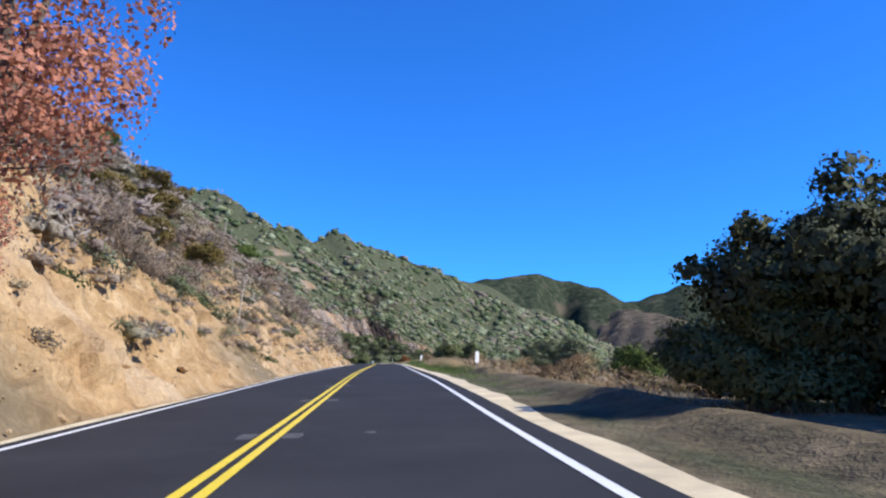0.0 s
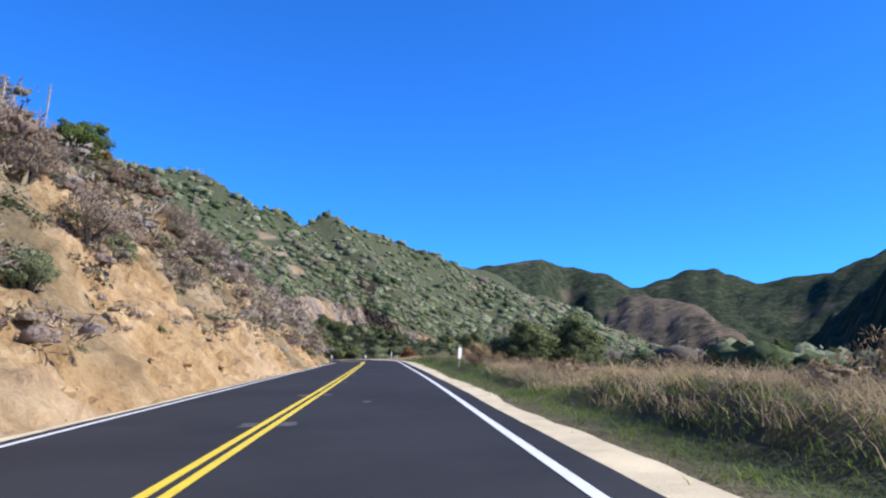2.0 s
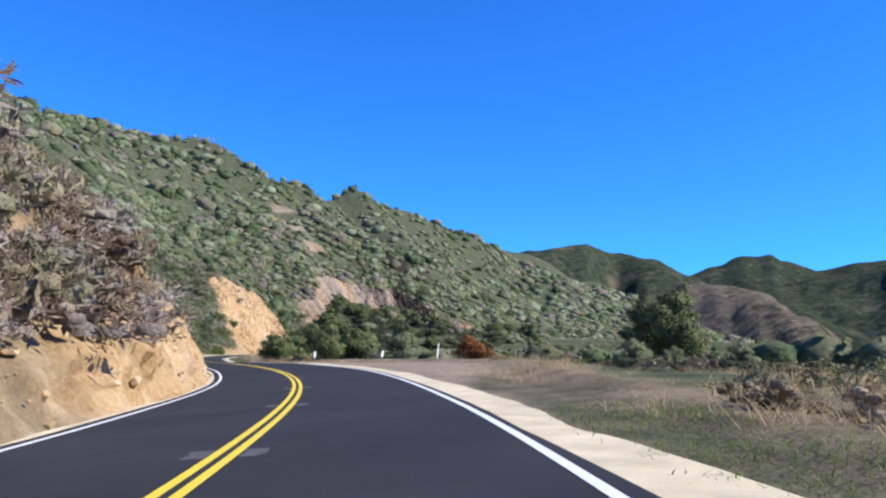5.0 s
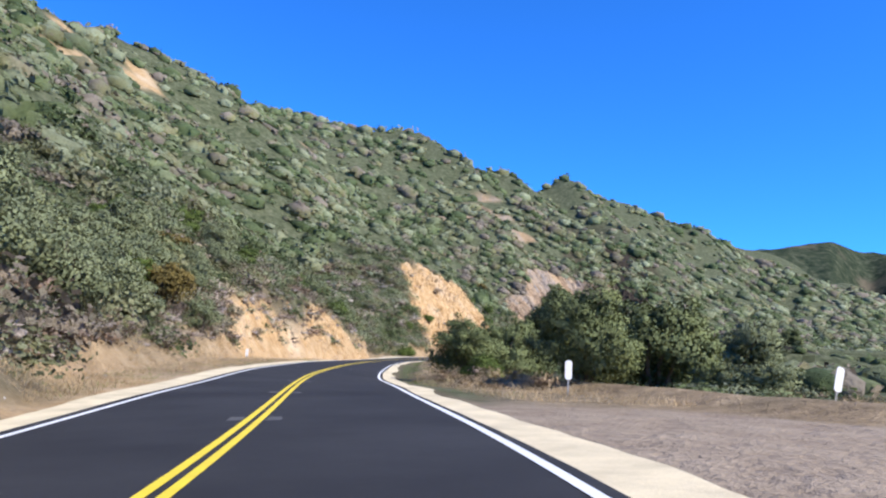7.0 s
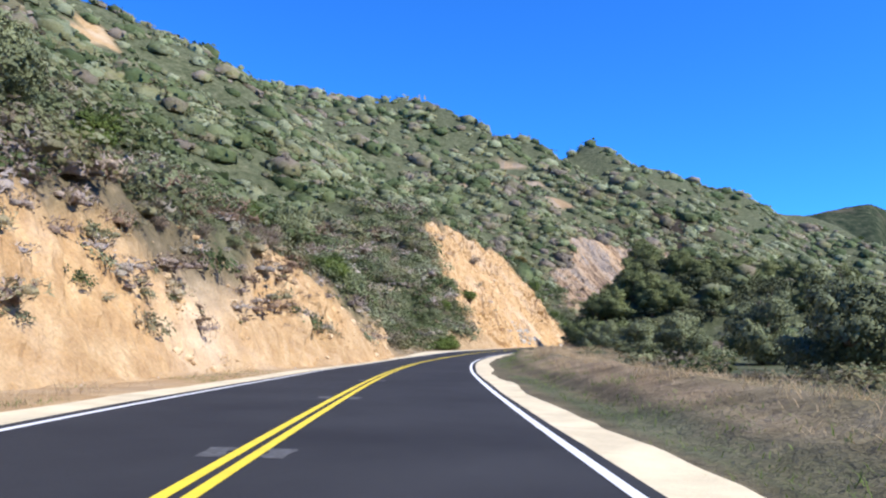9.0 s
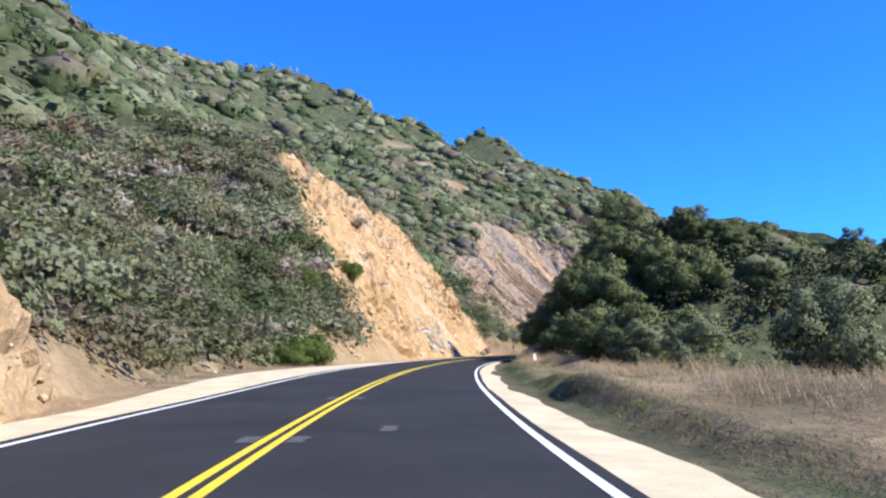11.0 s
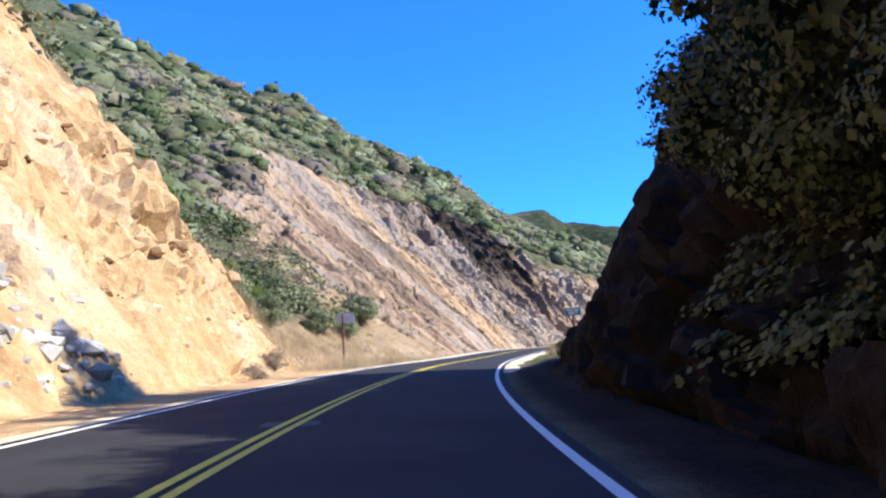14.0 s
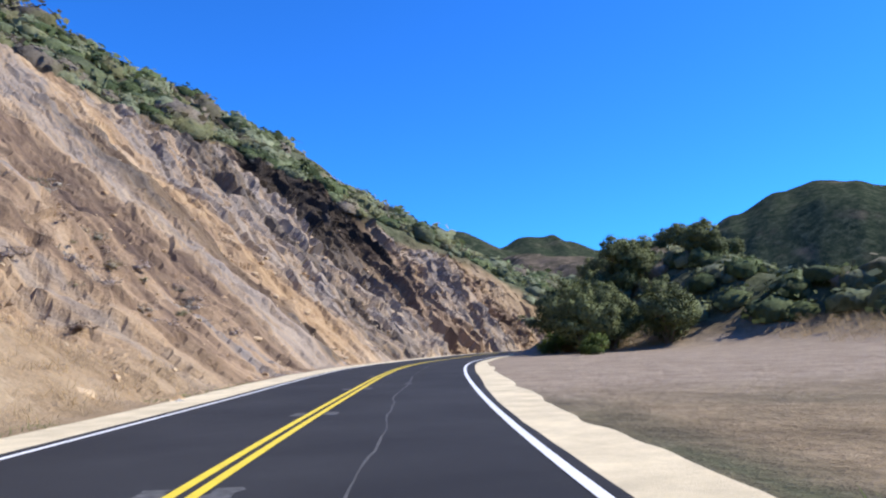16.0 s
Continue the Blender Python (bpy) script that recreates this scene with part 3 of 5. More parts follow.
def overgrown(u, d):
    """Shares of dark rock (painted shade on the right-hand wall), of low green growth and of dry straw at a place."""
    tan, _, gr = bare(u, d)
    foot, run = along(FOOT, u), along(BANK, u) / along(STEEP, u)
    xy = plan(u, d)
    ragged = fbm(xy[..., 0] / 6, xy[..., 1] / 6, 33, 4)
    rag2 = fbm(xy[..., 0] / 2.5, xy[..., 1] / 2.5, 34, 4)
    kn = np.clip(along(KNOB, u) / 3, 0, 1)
    # right: wall and its foot painted dark where they lie in shade
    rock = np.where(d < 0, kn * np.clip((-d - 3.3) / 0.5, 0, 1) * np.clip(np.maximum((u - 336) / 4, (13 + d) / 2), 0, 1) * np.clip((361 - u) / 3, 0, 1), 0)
    left = np.clip((d - foot - run * along(TAN_TOP, u)) / 5 + 0.3 + ragged, 0, 1) * (1 - tan) * np.where(u < 150, 0.3, 1.0)
    right = np.clip((-d - along(VERGE, u)) / 4 + ragged, 0, 1)
    cross = u * 0.94 - d * 0.35
    way_up = np.clip((d - foot) / np.maximum(run, 1), 0, 1.3)
    streak = 1.5 * fbm(cross / 2.2, d / 26, 35, 4)
    on = along([(-40, 0), (400, 0), (412, 1), (486, 1), (496, 0), (800, 0)], u) * (d > foot)
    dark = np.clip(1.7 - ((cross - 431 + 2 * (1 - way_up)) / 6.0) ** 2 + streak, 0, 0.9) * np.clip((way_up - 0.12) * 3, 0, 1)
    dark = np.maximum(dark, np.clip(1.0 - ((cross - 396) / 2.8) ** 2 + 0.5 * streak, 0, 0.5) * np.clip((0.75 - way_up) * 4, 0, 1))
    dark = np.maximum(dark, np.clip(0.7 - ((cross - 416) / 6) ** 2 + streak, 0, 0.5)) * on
    side = (1 - kn) * (1 - gr)
    lip = np.clip((-d - 4.05) / 0.35, 0, 1)
    rise = along(LIP, u)
    green = lip * np.clip((rise + along([(-40, 0.1), (26, 0.2), (36, 0.75), (115, 0.75), (130, 0.1), (245, 0.2), (268, 0.5), (284, 1.1), (325, 1.2), (345, 0.3), (800, 0.3)], u) + 0.6 * ragged + d) / 0.5, 0, 1) * np.clip(0.8 + rag2, 0, 0.92) * side
    straw = along([(-40, 0.3), (50, 0.3), (72, 0.2), (118, 0.25), (130, 0.6), (170, 0.8), (250, 0.8), (320, 0.6), (800, 0.8)], u) * np.clip((-d - rise - 0.5) / 0.5, 0, 1) * np.clip(0.9 + 0.7 * rag2, 0, 1) * np.clip((along(VERGE, u) + 5 + 2 * ragged + d) / 3, 0, 1) * side
    apron = along([(-40, 0), (150, 0), (178, 0.15), (196, 1), (212, 1), (224, 0.3), (268, 0.4), (285, 1), (318, 0.6), (330, 0), (362, 0), (372, 1), (400, 0.6), (408, 0), (800, 0)], u) * np.clip((d - 3.8) / 0.5, 0, 1) * np.clip((foot + 2.5 + 1.5 * ragged - d) / 1.5, 0, 1)
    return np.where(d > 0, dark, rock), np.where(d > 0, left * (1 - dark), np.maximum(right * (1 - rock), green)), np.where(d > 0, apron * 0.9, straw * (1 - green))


def earth_sheet(name, u, d, xyz, smooth):
    """A sheet of the hillside with its shares of earth, rock and growth."""
    tan_, lay_, gr_ = bare(u, d)
    rock_, grown_, straw_ = overgrown(u, d)
    ob = new(name, mesh_np(name, xyz.reshape(-1, 3), grid_faces(*u.shape), EARTH, smooth, np.stack([tan_, lay_, gr_], -1).reshape(-1, 3)))
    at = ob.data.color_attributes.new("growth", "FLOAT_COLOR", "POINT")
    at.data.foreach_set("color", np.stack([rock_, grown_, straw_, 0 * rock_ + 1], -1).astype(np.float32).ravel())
    uvl = ob.data.uv_layers.new(name="road_metres")
    li = np.empty(len(ob.data.loops), np.int32)
    ob.data.loops.foreach_get("vertex_index", li)
    bed_a, bed_b = (u * 0.35 + d * 0.94).ravel(), (u * 0.94 - d * 0.35).ravel()
    uvl.data.foreach_set("uv", np.stack([bed_a[li], bed_b[li]], -1).astype(np.float32).ravel())
    return ob


# stretches of cut face with a finer, broken surface: from, to, beyond the top, kind
CUTS = [(-14, 122, 1.0, "bank"), (123, 176, 1.0, "bank"), (206, 277, 0.8, "rock"), (301, 369, 1.0, "rock"), (394, 492, 2.0, "beds")]


def cut_share(u, d, u0, u1, over):
    foot, run = along(FOOT, u), along(BANK, u) / along(STEEP, u)
    return np.clip(np.minimum(u - u0, u1 - u) / 3, 0, 1) * np.clip(np.minimum(d - foot + 0.7, foot + run + over - d) / 1.2, 0, 1)


for u0, u1, over, _ in CUTS:
    gz -= 0.9 * np.clip(cut_share(uu, dd, u0, u1, over) * 2 - 1, 0, 1)
def knob_share(u, d):
    toe = along(KNOB_FOOT, u)
    top = toe + along(KNOB, u) * along(LAY_BACK, u)
    return np.clip(np.minimum(u - 324, 363.5 - u) / 3, 0, 1) * np.clip(np.minimum(-d - toe + 0.5, top + 1.5 + d) / 1.0, 0, 1)


gz -= 0.8 * np.clip(knob_share(uu, dd) * 2 - 1, 0, 1)
ground = earth_sheet("ground", uu, dd, np.concatenate([gxy, gz[..., None]], -1), True)
tagged(ground, "tan earth canyon side with cut banks and dry verges", "ground", kind="structure")


def cut_face(name, label, u0, u1, over, kind, seed):
    du = 0.26 if kind != "rock" else 0.22
    cu = np.arange(u0, u1, du)
    run = along(BANK, cu) / along(STEEP, cu)
    rows = int((run.max() + over) * 1.5 / (du * 1.1))
    w = np.linspace(0, 1, rows)[None]
    u = np.repeat(cu[:, None], rows, 1)
    d = (along(FOOT, cu) - 0.7)[:, None] + w * (run + over + 0.7)[:, None]
    s = d * 1.6
    m = cut_share(u, d, u0, u1, over)
    if kind == "rock":
        rel = 0.46 * shards(u / 3.4, s / 2.6, seed) + 0.24 * shards(u / 1.3 + 0.2 * s, s / 1.1, seed + 1) + 0.2 * shards(u / 0.62, s / 0.5, seed + 2) + 0.25 * fbm(u / 1.2, s / 1.2, seed + 3, 3)
        rel = rel * np.clip(0.55 + 0.8 * fbm(u / 9, s / 9, seed + 4, 2), 0.25, 1.25) * along([(200, 0.9), (275, 1.0), (295, 0.4), (318, 0.55), (334, 1.0), (400, 1.0)], u)
    elif kind == "beds":
        cross, dip = u * 0.94 - d * 0.35, u * 0.35 + d * 0.94
        rel = 0.6 * shards(cross / 2.4, dip / 13, seed) + 0.4 * shards(cross / 0.95, dip / 3.5, seed + 1) + 0.2 * shards(cross / 0.6, dip / 1.0, seed + 2) + 0.2 * fbm(u / 1.5, s / 1.5, seed + 3, 3)
        rel = rel * (0.35 + 0.9 * np.clip((cross - 402) / 18, 0, 1))
    else:
        rel = 0.5 * fbm(u / 2.4, s / 5.0, seed, 4) - 0.4 * np.abs(fbm(u / 1.5, s / 9.0, seed + 1, 3)) + 0.22 * shards(u / 1.6, s / 0.9, seed + 2) + 0.14 * shards(u / 0.7, s / 0.5, seed + 3)
    rel = rel * m * (0.2 + 0.8 * bare(u, d)[0])
    st = along(STEEP, u)
    shift, up = -rel * st / np.hypot(1, st), rel / np.hypot(1, st)
    z = height(u, d) + up - 0.35 * (1 - np.clip(m * 4, 0, 1))
    ob = earth_sheet(name, u, d, np.concatenate([plan(u, d + shift), z[..., None]], -1), False)
    return tagged(ob, label, "cut bank", kind="structure")


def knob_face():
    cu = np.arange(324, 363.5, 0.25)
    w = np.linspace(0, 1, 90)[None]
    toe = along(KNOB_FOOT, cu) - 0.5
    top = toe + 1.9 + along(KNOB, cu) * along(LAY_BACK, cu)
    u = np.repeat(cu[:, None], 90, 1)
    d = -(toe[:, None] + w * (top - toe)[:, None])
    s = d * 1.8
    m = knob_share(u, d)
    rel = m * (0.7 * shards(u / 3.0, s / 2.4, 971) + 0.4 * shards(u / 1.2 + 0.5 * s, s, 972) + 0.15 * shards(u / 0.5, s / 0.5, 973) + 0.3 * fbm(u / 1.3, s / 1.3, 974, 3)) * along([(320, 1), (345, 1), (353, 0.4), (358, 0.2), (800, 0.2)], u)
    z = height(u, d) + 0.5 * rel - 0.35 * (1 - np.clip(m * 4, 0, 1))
    # overgrown() already paints this wall's shade into its colour
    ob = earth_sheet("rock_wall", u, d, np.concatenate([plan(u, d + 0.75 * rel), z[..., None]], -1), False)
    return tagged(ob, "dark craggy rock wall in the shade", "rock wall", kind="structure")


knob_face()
for k, (u0, u1, over, kind) in enumerate(CUTS):
    cut_face("cut_bank" if kind == "bank" else "cliff_face" if kind == "rock" else "layered_slope", ("rough tan earth bank cut beside the road", "rough tan earth bank cut beside the road", "low broken tan rock cutting", "tall fractured orange-tan rock cliff", "brown slope of tilted slate and sandstone beds")[k], u0, u1, over, kind, 900 + 10 * k)


# ---- road ----
def ribbon(name, d0, d1, lift, material, u0=U_MIN + 0.5, u1=U_MAX - 1, step=0.8, wob0=0.0, wob1=0.0, seed=0, thick=0.0):
    """A strip along the road between two distances from its yellow line."""
    u = np.arange(u0, u1, step)
    e0 = np.broadcast_to(d0(u) if callable(d0) else d0, u.shape) + wob0 * fbm(u / 4.0, 0 * u, 50 + seed, 4)
    e1 = np.broadcast_to(d1(u) if callable(d1) else d1, u.shape) + wob1 * fbm(u / 4.0, 0 * u, 60 + seed, 4)
    cols = [e0, e0 * 0.75 + e1 * 0.25, 0 * e0, e0 * 0.25 + e1 * 0.75, e1] if e0.mean() * e1.mean() < -1 else [e0, e0 * 0.5 + e1 * 0.5, e1]
    z = centre(u)[:, 2] + lift
    rows = [np.c_[plan(u, e), z - cross_drop(u, e)] for e in cols]
    if thick:
        rows = [rows[0] - (0, 0, thick)] + rows + [rows[-1] - (0, 0, thick)]
    v = np.stack(rows, 1)
    f = grid_faces(len(u), len(rows))[:, ::-1] if d1_less(e0, e1) else grid_faces(len(u), len(rows))
    return mesh_np(name, v.reshape(-1, 3), f, material)


def d1_less(e0, e1):
    return float(np.mean(e1 - e0)) > 0


EDGE_L, EDGE_R = 2.75, -3.01
MARGIN = [(-40, 0.4), (108, 0.4), (124, 0.18), (392, 0.18), (404, 0.38), (800, 0.38)]
road = new("road", ribbon("road", lambda u: EDGE_R - along(MARGIN, u), EDGE_L + 0.26, 0.0, ASPHALT, wob0=0.04, wob1=0.04, thick=0.12))
tagged(road, "fresh black asphalt two-lane canyon road", "road", kind="structure")
part("yellow_line", ribbon("yellow_line", -0.14, -0.04, 0.006, YELLOW, step=0.5), road, "bright yellow centre stripe")
part("yellow_line", ribbon("yellow_line", 0.04, 0.14, 0.006, YELLOW, step=0.5), road, "bright yellow centre stripe")
part("white_line", ribbon("white_line", EDGE_R - 0.05, EDGE_R + 0.06, 0.006, WHITE, step=0.5), road, "white edge stripe")
part("white_line", ribbon("white_line", EDGE_L - 0.06, EDGE_L + 0.05, 0.006, WHITE, step=0.5), road, "white edge stripe")
SHOULDER = [(-40, 3.82), (25, 3.85), (76, 3.98), (100, 4.08), (132, 3.95), (150, 3.9), (162, 3.95), (180, 3.95), (190, 3.75), (212, 3.85), (250, 3.85), (262, 3.92), (282, 3.88), (290, 3.78), (304, 3.95), (316, 3.85), (324, 3.36), (355, 3.36), (360, 3.75), (370, 3.9), (378, 4.1), (390, 4.1), (450, 4.0), (800, 4.0)]
for a_, b_ in ((U_MIN + 0.5, 325.0), (356.0, U_MAX - 1)):
    run = new("shoulder_right", ribbon("shoulder_right", lambda u: -along(SHOULDER, u), lambda u: EDGE_R - along(MARGIN, u) + 0.04, -0.02, SAND, a_, b_, wob0=0.26, step=0.4))
    tagged(run, "pale sandy gravel shoulder beside the asphalt", "shoulder", kind="structure")
shoulder_l = new("shoulder_left", ribbon("shoulder_left", EDGE_L + 0.22, lambda u: along([(-40, 3.25), (165, 3.25), (180, 3.9), (240, 3.9), (262, 3.7), (270, 4.1), (285, 5.2), (303, 4.6), (318, 3.6), (335, 3.4), (360, 3.4), (400, 4.3), (440, 4.3), (700, 3.8)], u), -0.02, SAND, wob1=0.16, seed=3, step=0.4))
tagged(shoulder_l, "pale sandy gravel shoulder below the bank", "shoulder", kind="structure")


# ---- far hills ----
def far_range(name, label, rows, width, seed, eye=(-10, 0), material=None):
    """A mountain range: rows of (yaw in degrees, distance, height of its crest) seen from a point of the plan."""
    k = np.array(rows, float)
    yaw = np.arange(k[0, 0], k[-1, 0], -0.25) if k[0, 0] > k[-1, 0] else np.arange(k[0, 0], k[-1, 0], 1.0)
    kk = k[np.argsort(k[:, 0])]
    dist, top = along(kk[:, (0, 1)], yaw), along(kk[:, (0, 2)], yaw)
    across = np.linspace(-1, 0.6, 56)
    a, c = np.meshgrid(np.radians(yaw), across, indexing="ij")
    dd_ = dist[:, None] + c * width
    x, y = eye[0] - np.sin(a) * dd_, eye[1] + np.cos(a) * dd_
    z = top[:, None] * (1 - np.abs(c) ** 1.25) - 14 * (np.abs(c) > 0.98)
    spur = fbm(x / (width * 0.45), y / (width * 0.45), seed, 5)
    z = z + spur * width * 0.07 * np.clip(np.abs(c) * 2.2, 0.06, 1) + fbm(x / 16, y / 16, seed + 1, 3) * 1.6
    f = grid_faces(len(yaw), len(across))
    ob = new(name, mesh_np(name, np.stack([x, y, z], -1).reshape(-1, 3), f, material or FAR, True))
    return tagged(ob, label, "hill", kind="structure")


def far_material(name, tints, earth):
    m, n, lk = nodes_of(name)
    b = n["Principled BSDF"]
    co = n.new("ShaderNodeNewGeometry").outputs["Position"]
    a, c_ = noise_node(n, lk, 0.11, 6, 0.72, co), noise_node(n, lk, 0.018, 4, 0.6, co)
    c = ramp(n, lk, a.outputs[0], [(0.34, tints[0]), (0.52, tints[1]), (0.7, tints[2])])
    c = mix(n, lk, c, (0.16, 0.125, 0.09), ramp(n, lk, c_.outputs[0], [(earth, (0, 0, 0)), (earth + 0.18, (0.75,) * 3)]))
    lk.new(c, b.inputs["Base Color"])
    b.inputs["Roughness"].default_value = 1.0
    b.inputs["Specular IOR Level"].default_value = 0.0
    lk.new(bump(n, lk, a.outputs[0], 0.8, 2.2), b.inputs["Normal"])
    return m


FAR = far_material("distant_chaparral", ((0.016, 0.025, 0.017), (0.042, 0.053, 0.032), (0.095, 0.098, 0.062)), 0.58)
FAR_BROWN = far_material("distant_bare_brush", ((0.035, 0.036, 0.023), (0.105, 0.088, 0.062), (0.28, 0.21, 0.155)), 0.46)
far_range("far_ridge", "distant dark green chaparral ridge", [(10, 960, 92), (2, 955, 98), (-3, 955, 110), (-6.6, 961, 124), (-10.2, 1002, 137), (-12.8, 1130, 139), (-15.1, 1070, 124), (-18.4, 1040, 94), (-20, 1050, 48), (-22, 1050, 0), (-25, 1050, -16)], 300, 71, eye=(0, 0))
far_range("far_peak", "distant hazy mountain with a small peak", [(-8, 1600, 100), (-14, 1600, 126), (-16.6, 1600, 140), (-18.4, 1600, 157), (-20.3, 1600, 178), (-21.0, 1600, 175), (-21.8, 1600, 179), (-22.6, 1600, 167), (-24.8, 1600, 146), (-26.9, 1600, 157), (-29.6, 1550, 157), (-32, 1500, 152), (-44, 1400, 130), (-60, 1200, 110), (-85, 1000, 90)], 600, 73, eye=(0, -94))
far_range("brown_spur", "bare brown spur in front of the far ridge", [(-13, 1060, 49), (-15, 1037, 76), (-16.6, 1017, 84), (-18.5, 976, 75), (-20.6, 919, 64), (-23, 822, 34), (-25.8, 732, 2), (-30, 680, -14)], 230, 83, eye=(-1, -72), material=FAR_BROWN)
far_range("near_spur", "dark chaparral spur across the valley", [(-23.5, 800, -20), (-24.3, 760, -14), (-25.2, 700, -6.5), (-26.9, 600, 6.6), (-28.4, 520, 15.6), (-30.3, 455, 27.7), (-32.2, 410, 36.8), (-34, 380, 45), (-38, 340, 58), (-45, 310, 70), (-60, 280, 75), (-90, 260, 75)], 120, 75, eye=(-1, -70))
far_range("valley_hill", "dark wooded hill across the valley", [(-27, 1150, 85), (-31, 1150, 108), (-34, 1150, 118), (-36.9, 1150, 125), (-38.8, 1150, 132), (-41.6, 1150, 163), (-44.6, 1150, 188), (-47.1, 1150, 196), (-49.1, 1150, 190), (-50.9, 1150, 179), (-56, 1100, 160), (-70, 1000, 150), (-100, 900, 140)], 480, 77, eye=(-36, 245))
far_range("back_hill", "chaparral hill closing the canyon behind", [(110, 420, 90), (150, 440, 70), (180, 420, 50), (215, 440, 70), (262, 450, 90)], 260, 79, eye=(0, -60))
# the ground that runs on to the horizon
px_, py_ = np.meshgrid(np.linspace(-3500, 3500, 60), np.linspace(-3500, 3500, 60), indexing="ij")
plain_ = new("valley_floor", mesh_np("valley_floor", np.stack([px_, py_, 0 * px_ - 16], -1).reshape(-1, 3), grid_faces(60, 60)[:, ::-1], FAR))
tagged(plain_, "brush-covered valley floor", "ground", kind="structure")


# ---- shrubs ----
def leaf_cloud(rng, count, size, blobs, upright=0.0):
    """Leaves on the shells of several blobs: arrays of corners, three to a leaf pair of triangles."""
    b = np.array(blobs, float)
    wts = b[:, 3] ** 2
    pick = rng.choice(len(b), count, p=wts / wts.sum())
    v = rng.normal(size=(count, 3))
    v /= np.linalg.norm(v, axis=1, keepdims=True)
    v[:, 2] = np.abs(v[:, 2]) * np.where(rng.rand(count) < 0.78, 1, -0.7)
    r = b[pick, 3] * (0.72 + 0.36 * rng.rand(count) ** 0.6)
    p = b[pick, :3] + v * r[:, None] * (1, 1, 0.82)
    nrm = v + rng.normal(size=(count, 3)) * 0.55
    nrm /= np.linalg.norm(nrm, axis=1, keepdims=True)
    t = np.cross(nrm, rng.normal(size=(count, 3)))
    if upright:
        t = t * (1 - upright) + np.array([0, 0, 1.0]) * upright + v * 0.4
    t /= np.linalg.norm(t, axis=1, keepdims=True)
    s = np.cross(nrm, t)
    s /= np.linalg.norm(s, axis=1, keepdims=True)
    ln = size * (0.6 + 0.8 * rng.rand(count))[:, None]
    wd = ln * (0.45 if not upright else 0.1)
    quad = np.stack([p - t * ln * 0.5, p - s * wd, p + t * ln * 0.5, p + s * wd], 1)
    mean = (b[:, :3] * b[:, 3:]).sum(0) / b[:, 3].sum()
    out = v * 0.8 + (p - mean) / (np.abs(p - mean).max() + 0.01) * 0.6 + nrm * 0.45 + (0, 0, 0.25)
    return quad.reshape(-1, 3), np.repeat(out, 4, axis=0)


def blobs_of(rng, radius, tall, count):
    out = [(0, 0, tall * 0.45, radius * 0.62)]
    for _ in range(count):
        a, q = rng.rand() * 6.28, radius * (0.35 + 0.4 * rng.rand())
        out.append((q * math.cos(a), q * math.sin(a), tall * (0.25 + 0.5 * rng.rand()), radius * (0.3 + 0.25 * rng.rand())))
    return out


def core(rng, blobs, shrink=0.9, detail=1, lobes=16):
    """Lumpy heart of a shrub, with its outward directions."""
    bm = bmesh.new()
    bmesh.ops.create_icosphere(bm, subdivisions=detail, radius=1.0)
    v = np.array([q.co[:] for q in bm.verts])
    f = np.array([[q.index for q in g.verts] for g in bm.faces])
    bm.free()
    f = f[v[f].mean(1)[:, 2] > -0.5]
    vs, fs, ns = [], [], []
    for k, (x, y, z, r) in enumerate(blobs):
        way = rng.normal(size=(lobes, 3))
        way /= np.linalg.norm(way, axis=1, keepdims=True)
        ang = np.arccos(np.clip(v @ way.T, -1, 1))
        swell = 0.86 + 0.26 * np.exp(-((ang / 0.42) ** 2)).max(1) + 0.04 * rng.normal(size=len(v))
        w = v * swell[:, None]
        vs.append(w * (r * shrink, r * shrink, 0.85 * r * shrink) + (x, y, z))
        fs.append(f + k * len(v))
        tilt = (ang < 0.5)[..., None] * (v[:, None] - way[None])
        ns.append(v + 0.7 * tilt.mean(1) * lobes / np.maximum(1, (ang < 0.5).sum(1))[:, None] + (0, 0, 0.1))
    return np.concatenate(vs), np.concatenate(fs), np.concatenate(ns)


def leafy_shape(bl, rng, leaves, size, shrink, upright=0.0, detail=1, inner=0, fine=0.2):
    """Places, faces and outward directions of leaves round a lumpy heart, or round a thick mass of larger leaves."""
    q, qn = leaf_cloud(rng, leaves, size, bl, upright=upright)
    if inner and shrink:
        heart = [(x, y, z, r * shrink) for x, y, z, r in bl]
        for share, big in ((1.0, fine), (0.68, 1.5 * fine)):
            hq, hn = leaf_cloud(rng, int(inner * len(bl) * (share if share == 1.0 else 0.3)), big * float(np.mean([b[3] for b in heart])), [(x, y, z, r * share) for x, y, z, r in heart])
            q, qn = np.concatenate([q, hq]), np.concatenate([qn, hn])
        shrink = 0.0
    n = len(q) // 4
    f = np.arange(4 * n).reshape(n, 4)
    tri = np.concatenate([f[:, (0, 1, 2)], f[:, (0, 2, 3)]])
    if not shrink:
        return q, tri, qn
    cv, cf, cn = core(rng, bl, shrink, detail)
    return np.concatenate([q, cv]), np.concatenate([tri, cf + len(q)]), np.concatenate([qn, cn])


